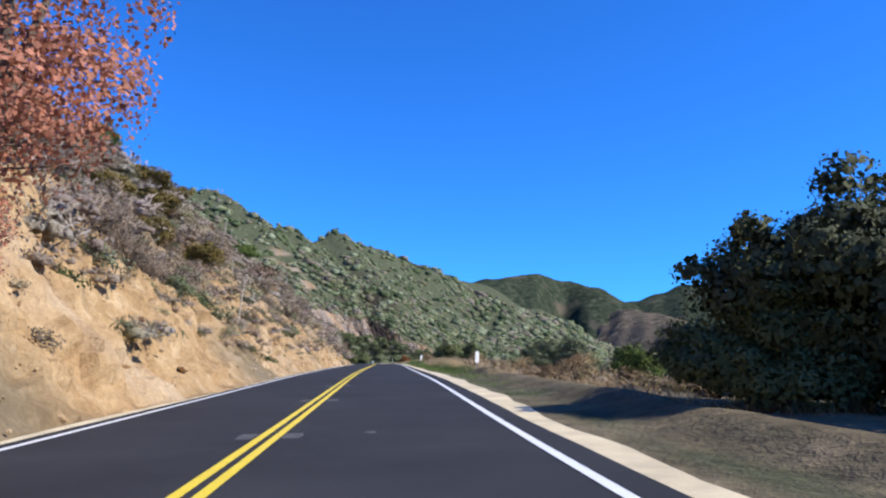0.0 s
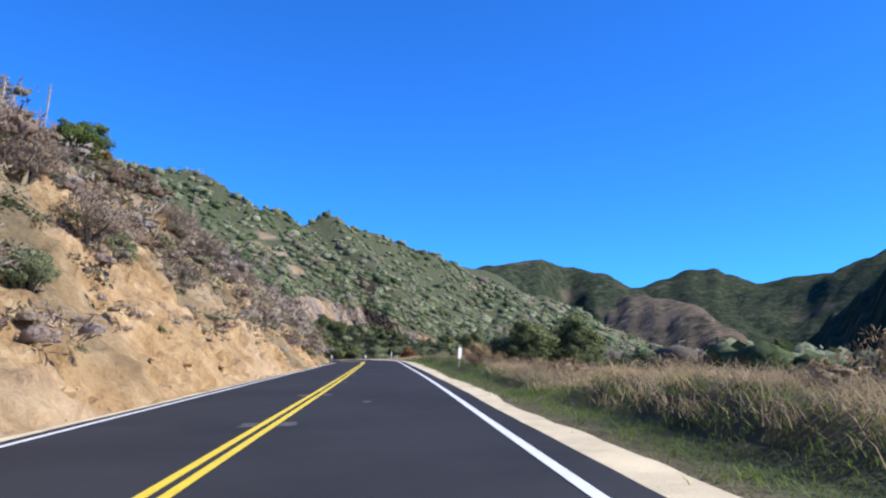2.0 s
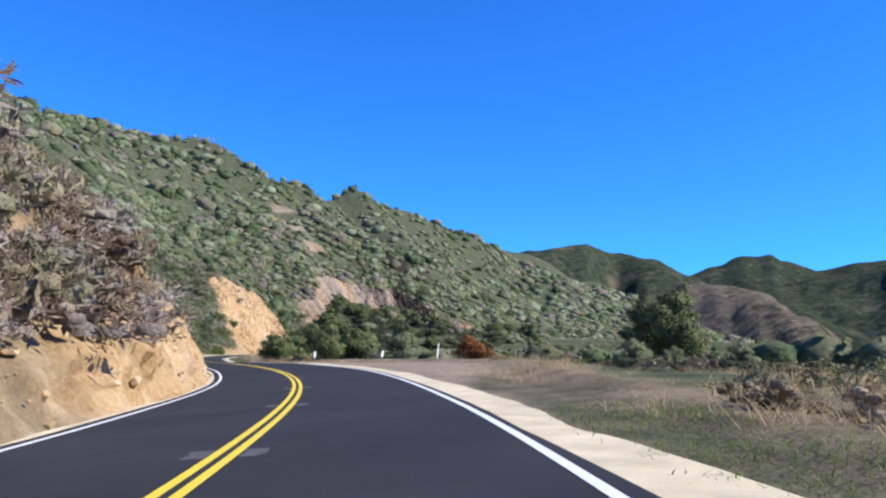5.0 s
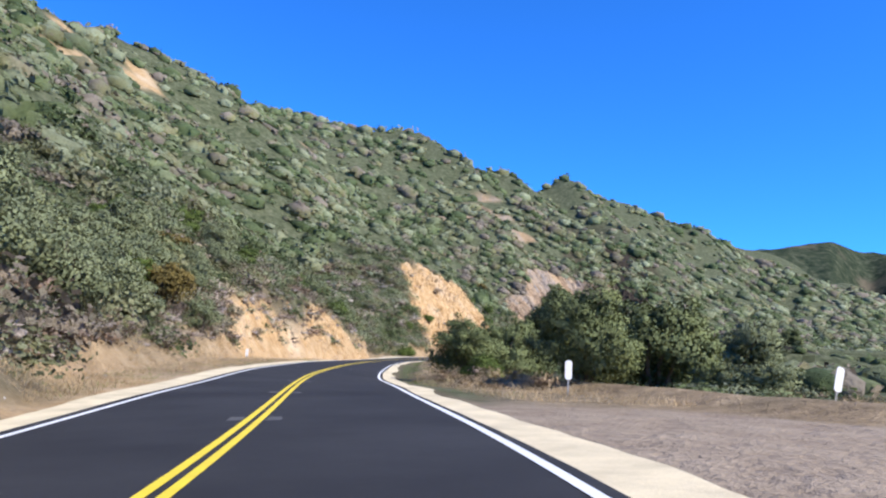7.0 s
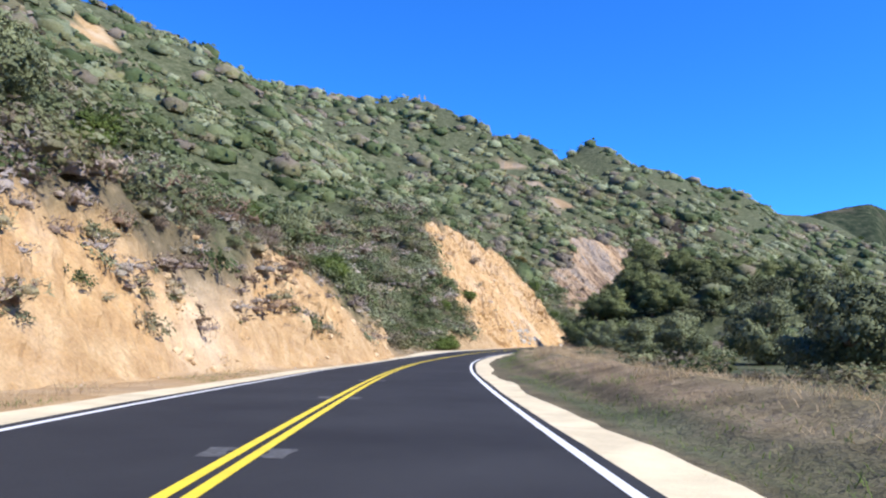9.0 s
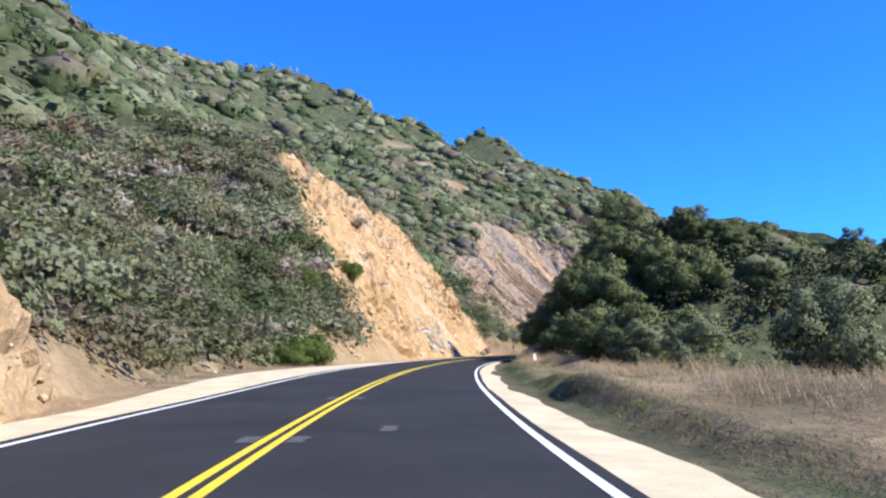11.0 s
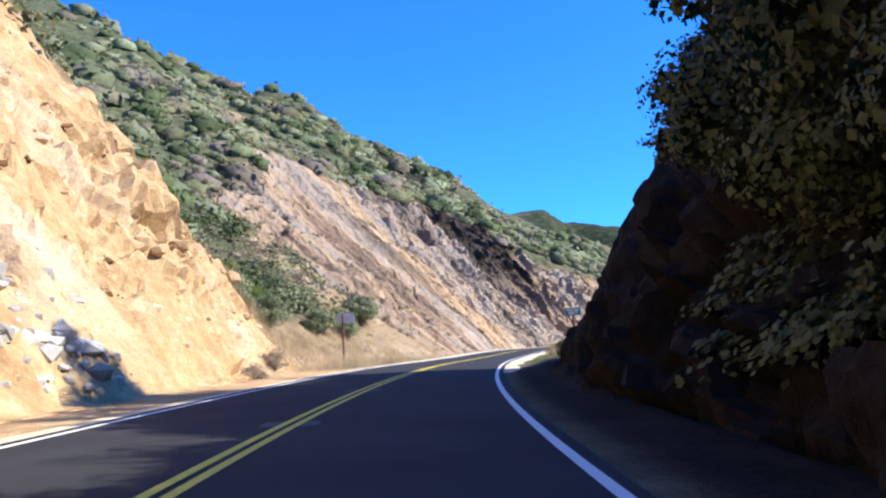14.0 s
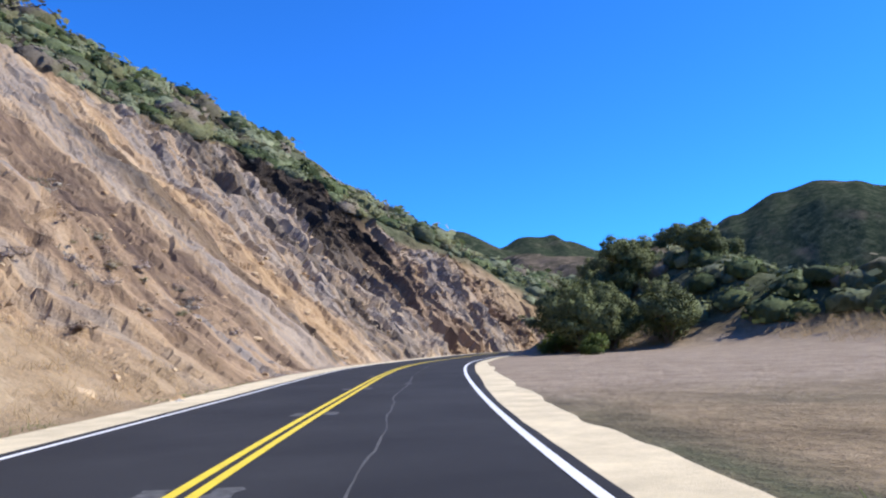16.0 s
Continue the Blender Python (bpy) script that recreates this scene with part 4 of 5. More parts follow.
def scatter(name, label, material, places, sizes, templates, seed, category="shrubs", soft=True, spread=1.2, lie=None):
    """Many small plants as one growth: each a turned and scaled template."""
    rng = np.random.RandomState(seed)
    vs, fs, ns, tint, base = [], [], [], [], 0
    for k, (p, s) in enumerate(zip(places, sizes)):
        t = templates[rng.randint(len(templates))]
        a = rng.rand() * 6.28
        c, q = math.cos(a), math.sin(a)
        turn = np.array(((c, q, 0), (-q, c, 0), (0, 0, 1)))
        wide = spread * (0.8 + 0.5 * rng.rand(2))
        v = (t[0] * (wide[0], wide[1], 0.75 + 0.4 * rng.rand())) @ turn * s
        if lie is not None:
            v[:, 2] += v[:, :2] @ lie[k]
        tint.append(np.repeat(rng.rand(1, 3), len(v), axis=0))
        vs.append(v + p)
        fs.append(t[1] + base)
        if soft:
            ns.append(t[2] @ turn)
        base += len(v)
    me = mesh_np(name, np.concatenate(vs), np.concatenate(fs), material, color=np.concatenate(tint), normals=np.concatenate(ns) if soft else None)
    return tagged(new(name, me), label, category, kind="stuff")


def slope_at(u, d):
    """The ground's fall along x and y, softened."""
    a, b = spot(u + 0.7, d) - spot(u - 0.7, d), spot(u, d + 0.7) - spot(u, d - 0.7)
    det = a[:, 0] * b[:, 1] - a[:, 1] * b[:, 0]
    g = np.stack([a[:, 2] * b[:, 1] - b[:, 2] * a[:, 1], b[:, 2] * a[:, 0] - a[:, 2] * b[:, 0]], -1) / det[:, None]
    return 0.42 * g / np.maximum(1, np.linalg.norm(g, axis=1, keepdims=True) / 1.4)


def tapered(bm, a, b, ra, rb, sides=6):
    """A tapering round limb from a to b."""
    a, b = Vector(a), Vector(b)
    turn = (b - a).to_track_quat("Z", "Y").to_matrix()
    rings = [[bm.verts.new(c + turn @ Vector((r * math.cos(k * 2 * math.pi / sides), r * math.sin(k * 2 * math.pi / sides), 0))) for k in range(sides)] for c, r in ((a, ra), (b, rb))]
    for k in range(sides):
        bm.faces.new((rings[0][k], rings[0][(k + 1) % sides], rings[1][(k + 1) % sides], rings[1][k]))
    bm.faces.new(rings[1])
    bm.faces.new(rings[0][::-1])


def bm_mesh(name, bm, material, smooth=False):
    me = bpy.data.meshes.new(name)
    bmesh.ops.recalc_face_normals(bm, faces=bm.faces)
    bm.to_mesh(me)
    bm.free()
    if smooth:
        me.polygons.foreach_set("use_smooth", np.full(len(me.polygons), True))
    me.materials.append(material)
    return me


def slab(bm, x0, x1, y0, y1, z0, z1):
    """A box between two corners."""
    v = [bm.verts.new((x, y, z)) for x in (x0, x1) for y in (y0, y1) for z in (z0, z1)]
    for q in ((0, 1, 3, 2), (4, 6, 7, 5), (0, 4, 5, 1), (2, 3, 7, 6), (0, 2, 6, 4), (1, 5, 7, 3)):
        bm.faces.new([v[k] for k in q])


def plant(name, label, category, group, seed, radius, tall, leaves, size, material, bark=None, trunk=0.0, blobs=9, upright=0.0, stems=8, heart=0.66):
    """A shrub or tree: a root with its branches and its foliage. Stands at the origin until it is put in its place."""
    rng = np.random.RandomState(seed)
    root = tagged(new(name), label, category, group)
    lift = trunk
    bl = []
    for k in range(blobs):
        a, q = k * 2.4 + rng.rand(), radius * (0.62 * math.sqrt((k + 0.3) / blobs))
        zz = tall * (0.24 + 0.52 * (1 - (q / (0.66 * radius)) ** 2) * (0.7 + 0.5 * rng.rand())) if k % 3 else tall * (0.16 + 0.12 * rng.rand())
        zz = max(zz, lift * 0.75)
        bl.append((q * math.cos(a), q * math.sin(a), zz, radius * (0.30 + 0.16 * rng.rand()) * (1.0 + 0.9 / blobs)))
    bm = bmesh.new()
    for x, y, z, r in bl[:stems]:
        base = (0.06 * x * (trunk == 0), 0.06 * y * (trunk == 0), -0.3)
        knee = (x * 0.35 + rng.normal() * 0.06 * radius, y * 0.35 + rng.normal() * 0.06 * radius, max(0.2, z * 0.45))
        w = 0.03 * radius + 0.012
        tapered(bm, base, knee, w * (1.9 if trunk else 1.1), w * 0.85)
        tapered(bm, knee, (x * 0.9, y * 0.9, z), w * 0.85, w * 0.3)
        for _ in range(4):
            v = rng.normal(size=3)
            v[2] = abs(v[2]) * 0.8
            v *= r * 1.05 / np.linalg.norm(v)
            tapered(bm, (x * 0.7, y * 0.7, z * 0.85), (x + v[0], y + v[1], z + v[2]), w * 0.32, w * 0.08, 4)
    if trunk:
        tapered(bm, (0, 0, -0.5), (0.05 * radius, 0, trunk), 0.075 * radius + 0.05, 0.05 * radius + 0.03, 9)
    stem = "trunk" if trunk else "stem"
    part(stem, bm_mesh(stem, bm, bark or BARK), root, "grey-brown woody stem with forking limbs")
    lobes = []
    for x, y, z, r in bl:
        for _ in range(5):
            v = rng.normal(size=3)
            v[2] = abs(v[2]) * 0.9
            v *= r * (0.7 + 0.35 * rng.rand()) / np.linalg.norm(v)
            lobes.append((x + v[0], y + v[1], max(z + v[2], 0.2 * r), r * (0.26 + 0.26 * rng.rand())))
    q, tri, qn = leafy_shape(bl + lobes, rng, leaves, size, heart and 0.84, upright, 1, 110 if radius > 1.6 else 60, 0.27)
    part("foliage", mesh_np("foliage", q, tri, material, normals=qn), root)
    return root


def put(root, places, seed=0):
    """Sets a plant, and copies of it, at rows of (along, left, scale)."""
    rng = np.random.RandomState(seed + 500)
    for k, (u, d, sc) in enumerate(places):
        p = spot(u, d)
        m = pose(float(p[0]), float(p[1]), float(p[2]) - 0.08, 0, 0, rng.rand() * 360) @ Matrix.Diagonal((sc, sc, sc * (0.9 + 0.2 * rng.rand()), 1))
        if k == 0:
            root.matrix_basis = m
        else:
            c = copy_thing(root, m)
            c.matrix_basis = m


def clump(seed, blobs, leaves, size, detail=1, heart=0.84, inner=0, fine=0.29):
    """A rounded chaparral clump: lumpy domes with a ragged leafy skin."""
    rng = np.random.RandomState(seed)
    bl = [(0, 0, 0.3, 0.72)] + [(0.6 * math.cos(a), 0.6 * math.sin(a), 0.1 + 0.4 * rng.rand(), 0.36 + 0.22 * rng.rand()) for a in rng.rand(blobs - 1) * 6.28]
    return leafy_shape(bl, rng, leaves, size, heart, 0.0, detail, inner, fine)


def twiggy(seed, count):
    """A dry bush: a small heart wrapped in upright twigs."""
    rng = np.random.RandomState(seed)
    return leafy_shape(blobs_of(rng, 1.0, 0.9, 3), rng, count, 0.26, 0.46, 0.25)


FAR_T = [clump(100 + i, 1, 9, 0.28) for i in range(10)]
HILL_T = [clump(110 + i, 1, 32, 0.22) for i in range(8)]
NEAR_T = [clump(120 + i, 5, 110, 0.13, 1, 0.8, 20) for i in range(8)]
FINE_T = [clump(140 + i, 8, 230, 0.09, 1, 0.82, 24, 0.2) for i in range(8)]
TWIG_T = [twiggy(130 + i, 120) for i in range(8)]


def hillside(name, label, want, lo, hi, size, grow, seed, material, open_ground=1.15, shapes=None, u0=None, u1=None, above=None):
    """Shrubs over the left slope between two distances from the road, thin on bare earth."""
    rng = np.random.RandomState(seed)
    n = want * 4
    cu = rng.uniform(U_MIN + 20 if u0 is None else u0, min(U_MAX - 4, 470 + 0.9 * hi) if u1 is None else u1, n)
    cd = lo + (hi - lo) * rng.rand(n)
    tan, _, _ = bare(cu, cd)
    xy = plan(cu, cd)
    patchy = fbm(xy[:, 0] / 14, xy[:, 1] / 14, seed + 3, 3)
    foot, run = along(FOOT, cu), along(BANK, cu) / along(STEEP, cu)
    ok = (cd > foot + 0.9) & (rng.rand(n) > tan * open_ground) & (rng.rand(n) < 0.8 + 0.7 * patchy)
    if name == "low_hillside_brush":
        ok &= ~((cu > 205) & (cu < 279) & (cd < foot + run)) & ~((cu > 366) & (cd < foot + 4))
    if above is not None:
        ok &= (cd - foot) / run > above + 0.35 * fbm(xy[:, 0] / 5, xy[:, 1] / 5, seed + 4, 3)
    cu, cd = cu[ok][:want], cd[ok][:want]
    s = size * np.exp(0.42 * rng.normal(size=len(cu)).clip(-1.8, 1.9)) * (1 + grow * (cd - lo) / (hi - lo)) * np.where((cu < 165) & (cd < 40), 0.7, 1.0)
    return scatter(name, label, material, spot(cu, cd) - np.c_[0 * s, 0 * s, 0.2 * s], s, shapes or HILL_T, seed + 1, lie=None if shapes is TWIG_T else slope_at(cu, cd) * (0.5 if shapes is FINE_T else 1.0))


hillside("hillside_brush", "mixed green and grey chaparral shrubs on the low slope", 1150, 17, 38, 1.3, 0.35, 8, MIXED, 1.2, NEAR_T, 160, 400)
hillside("low_hillside_brush", "soft grey-green shrubs low on the slope", 560, 6, 18, 1.15, 0.3, 9, MIXED, 1.2, FINE_T, 160, 400)
hillside("bank_top_brush", "grey-green shrubs above the cut bank", 520, 16, 40, 1.1, 0.4, 88, MIXED, 1.2, HILL_T, -10, 165)
hillside("slope_brush", "green chaparral shrubs beyond the layered slope", 650, 6, 60, 1.4, 0.4, 98, MIXED, 1.25, HILL_T, 400, 560)
hillside("middle_hillside_brush", "mixed chaparral shrubs on the middle slope", 4500, 28, 105, 2.05, 0.3, 58, MIXED, 1.2)
hillside("upper_hillside_brush", "mixed chaparral shrubs on the high slope", 11000, 80, 350, 2.7, 0.5, 18, MIXED, 1.15, FAR_T)
hillside("dry_brush", "dry grey-mauve brush thick on the bank", 520, 4.6, 25, 1.1, 0.2, 28, DRY_MIXED, 0.0, TWIG_T, -12, 66, 0.28)
hillside("mauve_brush", "mauve leafless brush hanging low on the bank", 560, 4.6, 25, 1.15, 0.2, 38, DRY_MIXED, 0.0, TWIG_T, 64, 124, 0.12)
hillside("inner_bank_brush", "dry brown and mauve brush hanging over the bank", 460, 3.9, 12, 0.95, 0.2, 29, DRY_MIXED, 0.0, TWIG_T, 120, 143, 0.0)
hillside("small_bank_brush", "small dry tufts of brush on the tan bank", 700, 4.2, 18, 0.45, 0.5, 48, DRY_MIXED, 0.1, TWIG_T, -12, 140, 0.02)
hillside("low_bank_brush", "dry grey brush at the foot of the low bank", 300, 6, 20, 0.8, 0.3, 68, DRY_MIXED, 0.7, TWIG_T, 122, 335)
hillside("bank_green_tufts", "small grey-green shrubs scattered on the tan bank", 380, 4.2, 14, 0.5, 0.5, 49, MIXED, 0.0, NEAR_T, -12, 142, 0.02)
hillside("cutting_brush", "dry twiggy tufts on the low rock cutting", 200, 4.6, 12, 0.5, 0.3, 39, DRY_MIXED, 0.0, TWIG_T, 206, 277, 0.1)
hillside("cutting_green", "small green shrubs on the low rock cutting", 70, 4.6, 11, 0.5, 0.3, 40, MIXED, 0.0, NEAR_T, 206, 277, 0.1)
hillside("cliff_side_brush", "grey-green brush thick beside the cliff", 360, 7.5, 30, 1.05, 0.3, 108, MIXED, 1.2, FINE_T, 279, 326)
hillside("cliff_side_twigs", "dry mauve-grey twiggy brush beside the cliff", 260, 7.5, 28, 0.9, 0.2, 118, DRY_MIXED, 1.1, TWIG_T, 279, 326)
hillside("apron_brush", "grey dry brush and weeds on the apron below the low bank", 260, 5.2, 11, 0.5, 0.3, 128, DRY_MIXED, 0.9, TWIG_T, 176, 226)
hillside("scree_tufts", "small dry tufts on the lower scree", 300, 8, 34, 0.42, 0.3, 78, DRY_MIXED, 0.1, TWIG_T, 385, 416)


# ---- trees and shrubs beside the road ----
def woods(seed, count, u0, u1, r0, r1, s0, s1):
    rng = np.random.RandomState(seed)
    return [(rng.uniform(u0, u1), -rng.uniform(r0, r1), rng.uniform(s0, s1)) for _ in range(count)]


oak_a = plant("oak_tree", "dense dark green evergreen oak on the slope", "tree", "oaks by the road", 201, 3.2, 5.4, 7000, 0.13, SHRUB_DARK, trunk=0.7, blobs=13)
put(oak_a, [(13.5, -15.5, 1.1)] + woods(1, 12, 322, 348, 15, 26, 0.58, 0.8) + woods(2, 7, 346, 362, 18, 34, 0.7, 1.0) + woods(3, 13, 440, 500, 9, 20, 0.75, 1.15), 1)
oak_c = plant("oak_tree", "big dark oak shading the verge", "tree", "oaks by the road", 209, 3.6, 6.2, 20000, 0.075, SHRUB_SHADED, trunk=0.5, blobs=17, heart=0.72)
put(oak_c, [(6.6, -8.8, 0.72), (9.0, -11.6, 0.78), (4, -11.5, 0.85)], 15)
oak_b = plant("oak_tree", "rounded dark green oak with a lumpy crown", "tree", "oaks by the road", 202, 2.8, 4.4, 8000, 0.1, SHRUB_DARK, trunk=0.5, blobs=12)
put(oak_b, [(343, -11.6, 1.15), (346.5, -12.8, 1.2), (340, -12.2, 1.2), (327, -9.6, 1.0), (322, -12, 1.1), (334, -12, 1.1), (340, -13, 1.1), (437, -9.5, 1.1), (444, -8, 1.2)] + woods(4, 12, 320, 356, 14, 44, 0.7, 1.1) + woods(5, 14, 438, 500, 9, 22, 0.75, 1.15), 2)
bush_a = plant("bush", "dense green roadside bush with a rounded outline", "bush", "bushes by the road", 203, 2.0, 2.6, 7000, 0.08, SHRUB_DARK, blobs=11)
put(bush_a, [(190, -13.5, 1.4), (205, -10, 1.2), (212, -12, 1.2), (300, -14, 1.3), (308, -12.5, 1.3), (316, -11.5, 1.35), (322, -9.6, 1.25), (327, -8.2, 1.1), (319, -8.4, 1.0), (323.5, -7.4, 1.0), (326, -6.4, 0.9), (328.5, -6.0, 0.9), (325, -11.4, 1.1), (318, -13.5, 1.3), (331, -13.6, 1.4), (336.5, -11.4, 1.3)], 3)
bush_g = plant("bush", "thick dark bush overhanging the shaded wall", "bush", "bushes by the road", 218, 2.2, 2.8, 12000, 0.06, SHRUB_SHADED, blobs=12, heart=0.72)
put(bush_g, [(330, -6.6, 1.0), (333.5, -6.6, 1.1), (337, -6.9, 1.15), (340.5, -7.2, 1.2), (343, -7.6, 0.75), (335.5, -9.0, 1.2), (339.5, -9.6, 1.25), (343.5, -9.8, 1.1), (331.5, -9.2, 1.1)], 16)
bush_f = plant("bush", "big dark green bush with fine leaves and bare twigs on top", "bush", "bushes by the road", 208, 2.6, 4.0, 15000, 0.065, SHRUB_DARK, blobs=15, heart=0.72)
put(bush_f, [(187.2, -9.8, 0.85), (9.2, -8.6, 0.75), (6.4, -7.6, 0.6), (199.2, -7.2, 0.74), (151, -20, 0.95), (155.5, -23, 0.8), (77.6, -8.0, 0.6), (81, -8.9, 0.62), (85.0, -9.6, 0.6), (78.6, -10.4, 0.66), (364.6, -6.2, 0.32), (366, -6.5, 0.33), (367.6, -6.2, 0.27), (367.2, -7.2, 0.3), (298.2, -10.6, 0.85), (301.5, -9.0, 0.75), (305, -10.6, 0.8)], 14)
bush_b = plant("bush", "loose grey-green bush with thin open twigs", "bush", "bushes by the road", 204, 1.8, 2.4, 6500, 0.08, SHRUB_PALE, blobs=10, heart=0.6)
put(bush_b, [(36, -11.8, 0.85), (41, -11.2, 0.8), (46, -11.6, 0.9), (49.5, -13, 0.85), (90, -9.4, 0.9), (97, -9.6, 0.8), (146.8, -15.2, 0.5), (144.3, -15.8, 0.45), (148.8, -16.6, 0.55), (142.5, -17.5, 0.5), (194, -19, 1.3), (200, -22, 1.3), (208, -15, 1.2), (222, -13, 1.2), (232, -14, 1.2), (245, -16, 1.2), (256, -15, 1.1), (263, -13, 1.1), (279, -12, 1.0), (288, -11, 0.9), (296, -10.8, 0.9), (312, -9.4, 0.9), (381, -10.2, 1.0), (384, -12, 1.0), (375.5, -9.4, 0.9), (371, -8.2, 0.7), (369.2, -7.4, 0.6)], 4)
bush_c = plant("bush", "low bright green bush at the edge of the verge", "bush", "bushes by the road", 205, 1.3, 1.3, 4500, 0.075, SHRUB_GREEN, blobs=9)
put(bush_c, [(24, -11, 1.0), (196.5, -7.6, 0.8), (199, -8.4, 0.7), (374, -7.6, 0.7), (377.2, -7.4, 0.55), (373, -6.5, 0.45), (379, -6.6, 0.5), (440, -7.3, 1.2), (430, -10, 1.0)], 5)
bush_d = plant("bush", "russet brown dying bush", "bush", "bushes by the road", 206, 1.5, 1.7, 5000, 0.085, RUSSET, blobs=9)
put(bush_d, [(178, -21, 1.4), (441, -8.8, 1.0)], 6)
bush_e = plant("bush", "leafless tan twiggy shrub in the dry grass", "bush", "bushes by the road", 207, 0.9, 1.2, 1900, 0.1, TAN_TWIG, bark=TAN_TWIG, blobs=14, stems=14, heart=0.0, upright=0.6)
put(bush_e, [(76, -5.6, 0.85), (74.4, -6.4, 0.6), (30, -7.6, 0.8), (97, -7.3, 0.8), (375.6, -5.5, 0.75), (376.2, -8.4, 0.9), (379.8, -8.6, 0.9), (381.5, -6.4, 0.7), (18, -7.2, 0.8), (22, -8.2, 0.9), (51, -8, 0.9)], 7)
bush_h = plant("bush", "leafless grey twiggy shrub on top of the rock wall", "bush", "bushes by the road", 219, 1.3, 2.2, 7500, 0.085, SHRUB_DRY, bark=TWIG, blobs=16, stems=16, heart=0.0, upright=0.25)
put(bush_h, [(327.5, -7.2, 1.5), (329.8, -7.6, 1.9), (332.5, -7.5, 2.0), (335.5, -7.7, 1.9), (338.5, -8.0, 1.8), (341.5, -8.4, 1.7), (343.5, -9.4, 1.2), (331, -9.6, 2.0), (336, -10, 2.0), (352, -10.8, 1.0), (356, -11.4, 1.0)], 17)

# shrubs on the left bank
bank_a = plant("shrub", "grey-green shrub rooted in the bank", "shrub", "shrubs on the bank", 211, 1.1, 1.3, 4500, 0.06, SHRUB_PALE, blobs=9)
put(bank_a, [(26, 7, 0.7), (33, 8.5, 0.9), (60, 6.5, 0.6), (70, 8, 0.8), (166.5, 8.6, 1.9), (170, 8.2, 1.1), (192, 9.5, 2.0), (198, 12, 2.2), (206, 11, 1.6), (214, 9.5, 1.5), (222, 12, 1.6), (180, 9.5, 1.3), (200, 15, 2.2), (207, 17, 2.0), (212, 14, 1.9), (218, 16, 2.1), (226, 14, 1.7), (232, 13, 1.8), (238, 15, 2.0), (186, 13, 1.8), (193, 17, 2.1), (176, 14, 1.5), (268.8, 9.4, 1.45), (274, 12, 1.5), (256, 9.6, 0.6), (247, 8.5, 0.5), (381, 11, 1.1), (388.9, 9.6, 1.8), (372, 10.2, 1.3), (369.5, 11.5, 1.4), (378.5, 9.2, 1.2), (381.5, 8.4, 1.1), (365.8, 9.4, 0.8), (384, 14.5, 1.3), (398, 12, 0.7), (188, 11.5, 2.6), (193, 14, 2.8), (198, 18, 3.0), (203, 12.5, 2.6), (208, 15.5, 2.7), (214, 13.5, 2.4), (219, 17, 2.8), (183, 15.5, 2.6), (228, 17.5, 2.6), (236, 14.5, 2.4), (176, 11, 2.2), (170, 10.5, 2.1), (166.8, 7.2, 2.0), (171.5, 8.0, 2.3), (158, 9.0, 1.5), (152, 9.0, 1.5), (164.2, 4.6, 0.55), (166, 4.5, 0.4), (261, 10.2, 2.0), (267.5, 8.6, 1.7), (273, 9.4, 2.1), (289.6, 8.6, 0.9), (284, 10.5, 1.2), (296, 10, 1.3), (300, 12.5, 1.4), (319, 13, 1.4), (322, 16.5, 1.5), (316, 16, 1.5), (291, 13.5, 1.4)], 8)
bank_b = plant("shrub", "dark green shrub on the cut slope", "shrub", "shrubs on the bank", 212, 1.2, 1.5, 4500, 0.065, SHRUB_GREEN, blobs=9)
put(bank_b, [(264.3, 8.2, 1.5), (258, 12, 1.4), (302.6, 6.6, 1.35), (299.6, 6.9, 1.05), (304.8, 6.9, 1.3), (297.5, 7.6, 0.8), (312, 9.5, 1.3), (327.1, 10.4, 1.35), (300.5, 7.4, 0.8), (371, 16, 1.5), (376, 19, 1.8), (382, 22, 1.9), (388, 26, 2.0), (379, 16, 1.2), (395, 33, 1.8), (374, 12, 1.0), (210, 13, 1.5), (222, 19, 2.0), (235, 18, 1.9), (243, 14, 1.5), (202, 21, 2.2), (182, 17, 1.7), (376, 24, 2.0), (384, 30, 2.2)], 9)
bank_c = plant("shrub", "dry grey-mauve brush clinging to the bank", "shrub", "shrubs on the bank", 213, 1.0, 1.0, 3200, 0.1, SHRUB_DRY, blobs=9, upright=0.3, heart=0.0)
rngb = np.random.RandomState(77)
put(bank_c, [(float(rngb.uniform(2, 122)), float(rngb.uniform(7, 15)), float(rngb.uniform(0.8, 1.7))) for _ in range(44)] + [(float(rngb.uniform(122, 143)), float(rngb.uniform(4.6, 8)), float(rngb.uniform(0.5, 1.0))) for _ in range(22)] + [(float(rngb.uniform(145, 172)), float(rngb.uniform(4.0, 6.5)), float(rngb.uniform(0.3, 0.6))) for _ in range(9)] + [(float(rngb.uniform(168, 262)), float(rngb.uniform(8, 16)), float(rngb.uniform(0.6, 1.3))) for _ in range(26)] + [(267.3, 8.4, 0.9), (356.4, 5.2, 0.6), (360.2, 5.8, 0.75), (343.1, 16.2, 1.3), (349, 21.5, 1.0), (395, 12.5, 0.8), (398.5, 15, 0.7), (392, 16, 0.9), (339, 19, 0.8)], 10)
bank_d = plant("shrub", "olive-brown leafy shrub above the bank", "shrub", "shrubs on the bank", 214, 1.5, 1.8, 5000, 0.09, SHRUB_OLIVE, blobs=9)
put(bank_d, [(211, 11.5, 1.75), (40.6, 9.8, 1.1), (37.5, 11.5, 1.0), (34, 13, 1.1), (44, 13.5, 1.0), (50, 16, 1.2), (58, 17, 1.1), (68, 19, 1.2), (226, 16, 1.4), (404, 40, 1.4), (90, 17, 1.2)], 11)
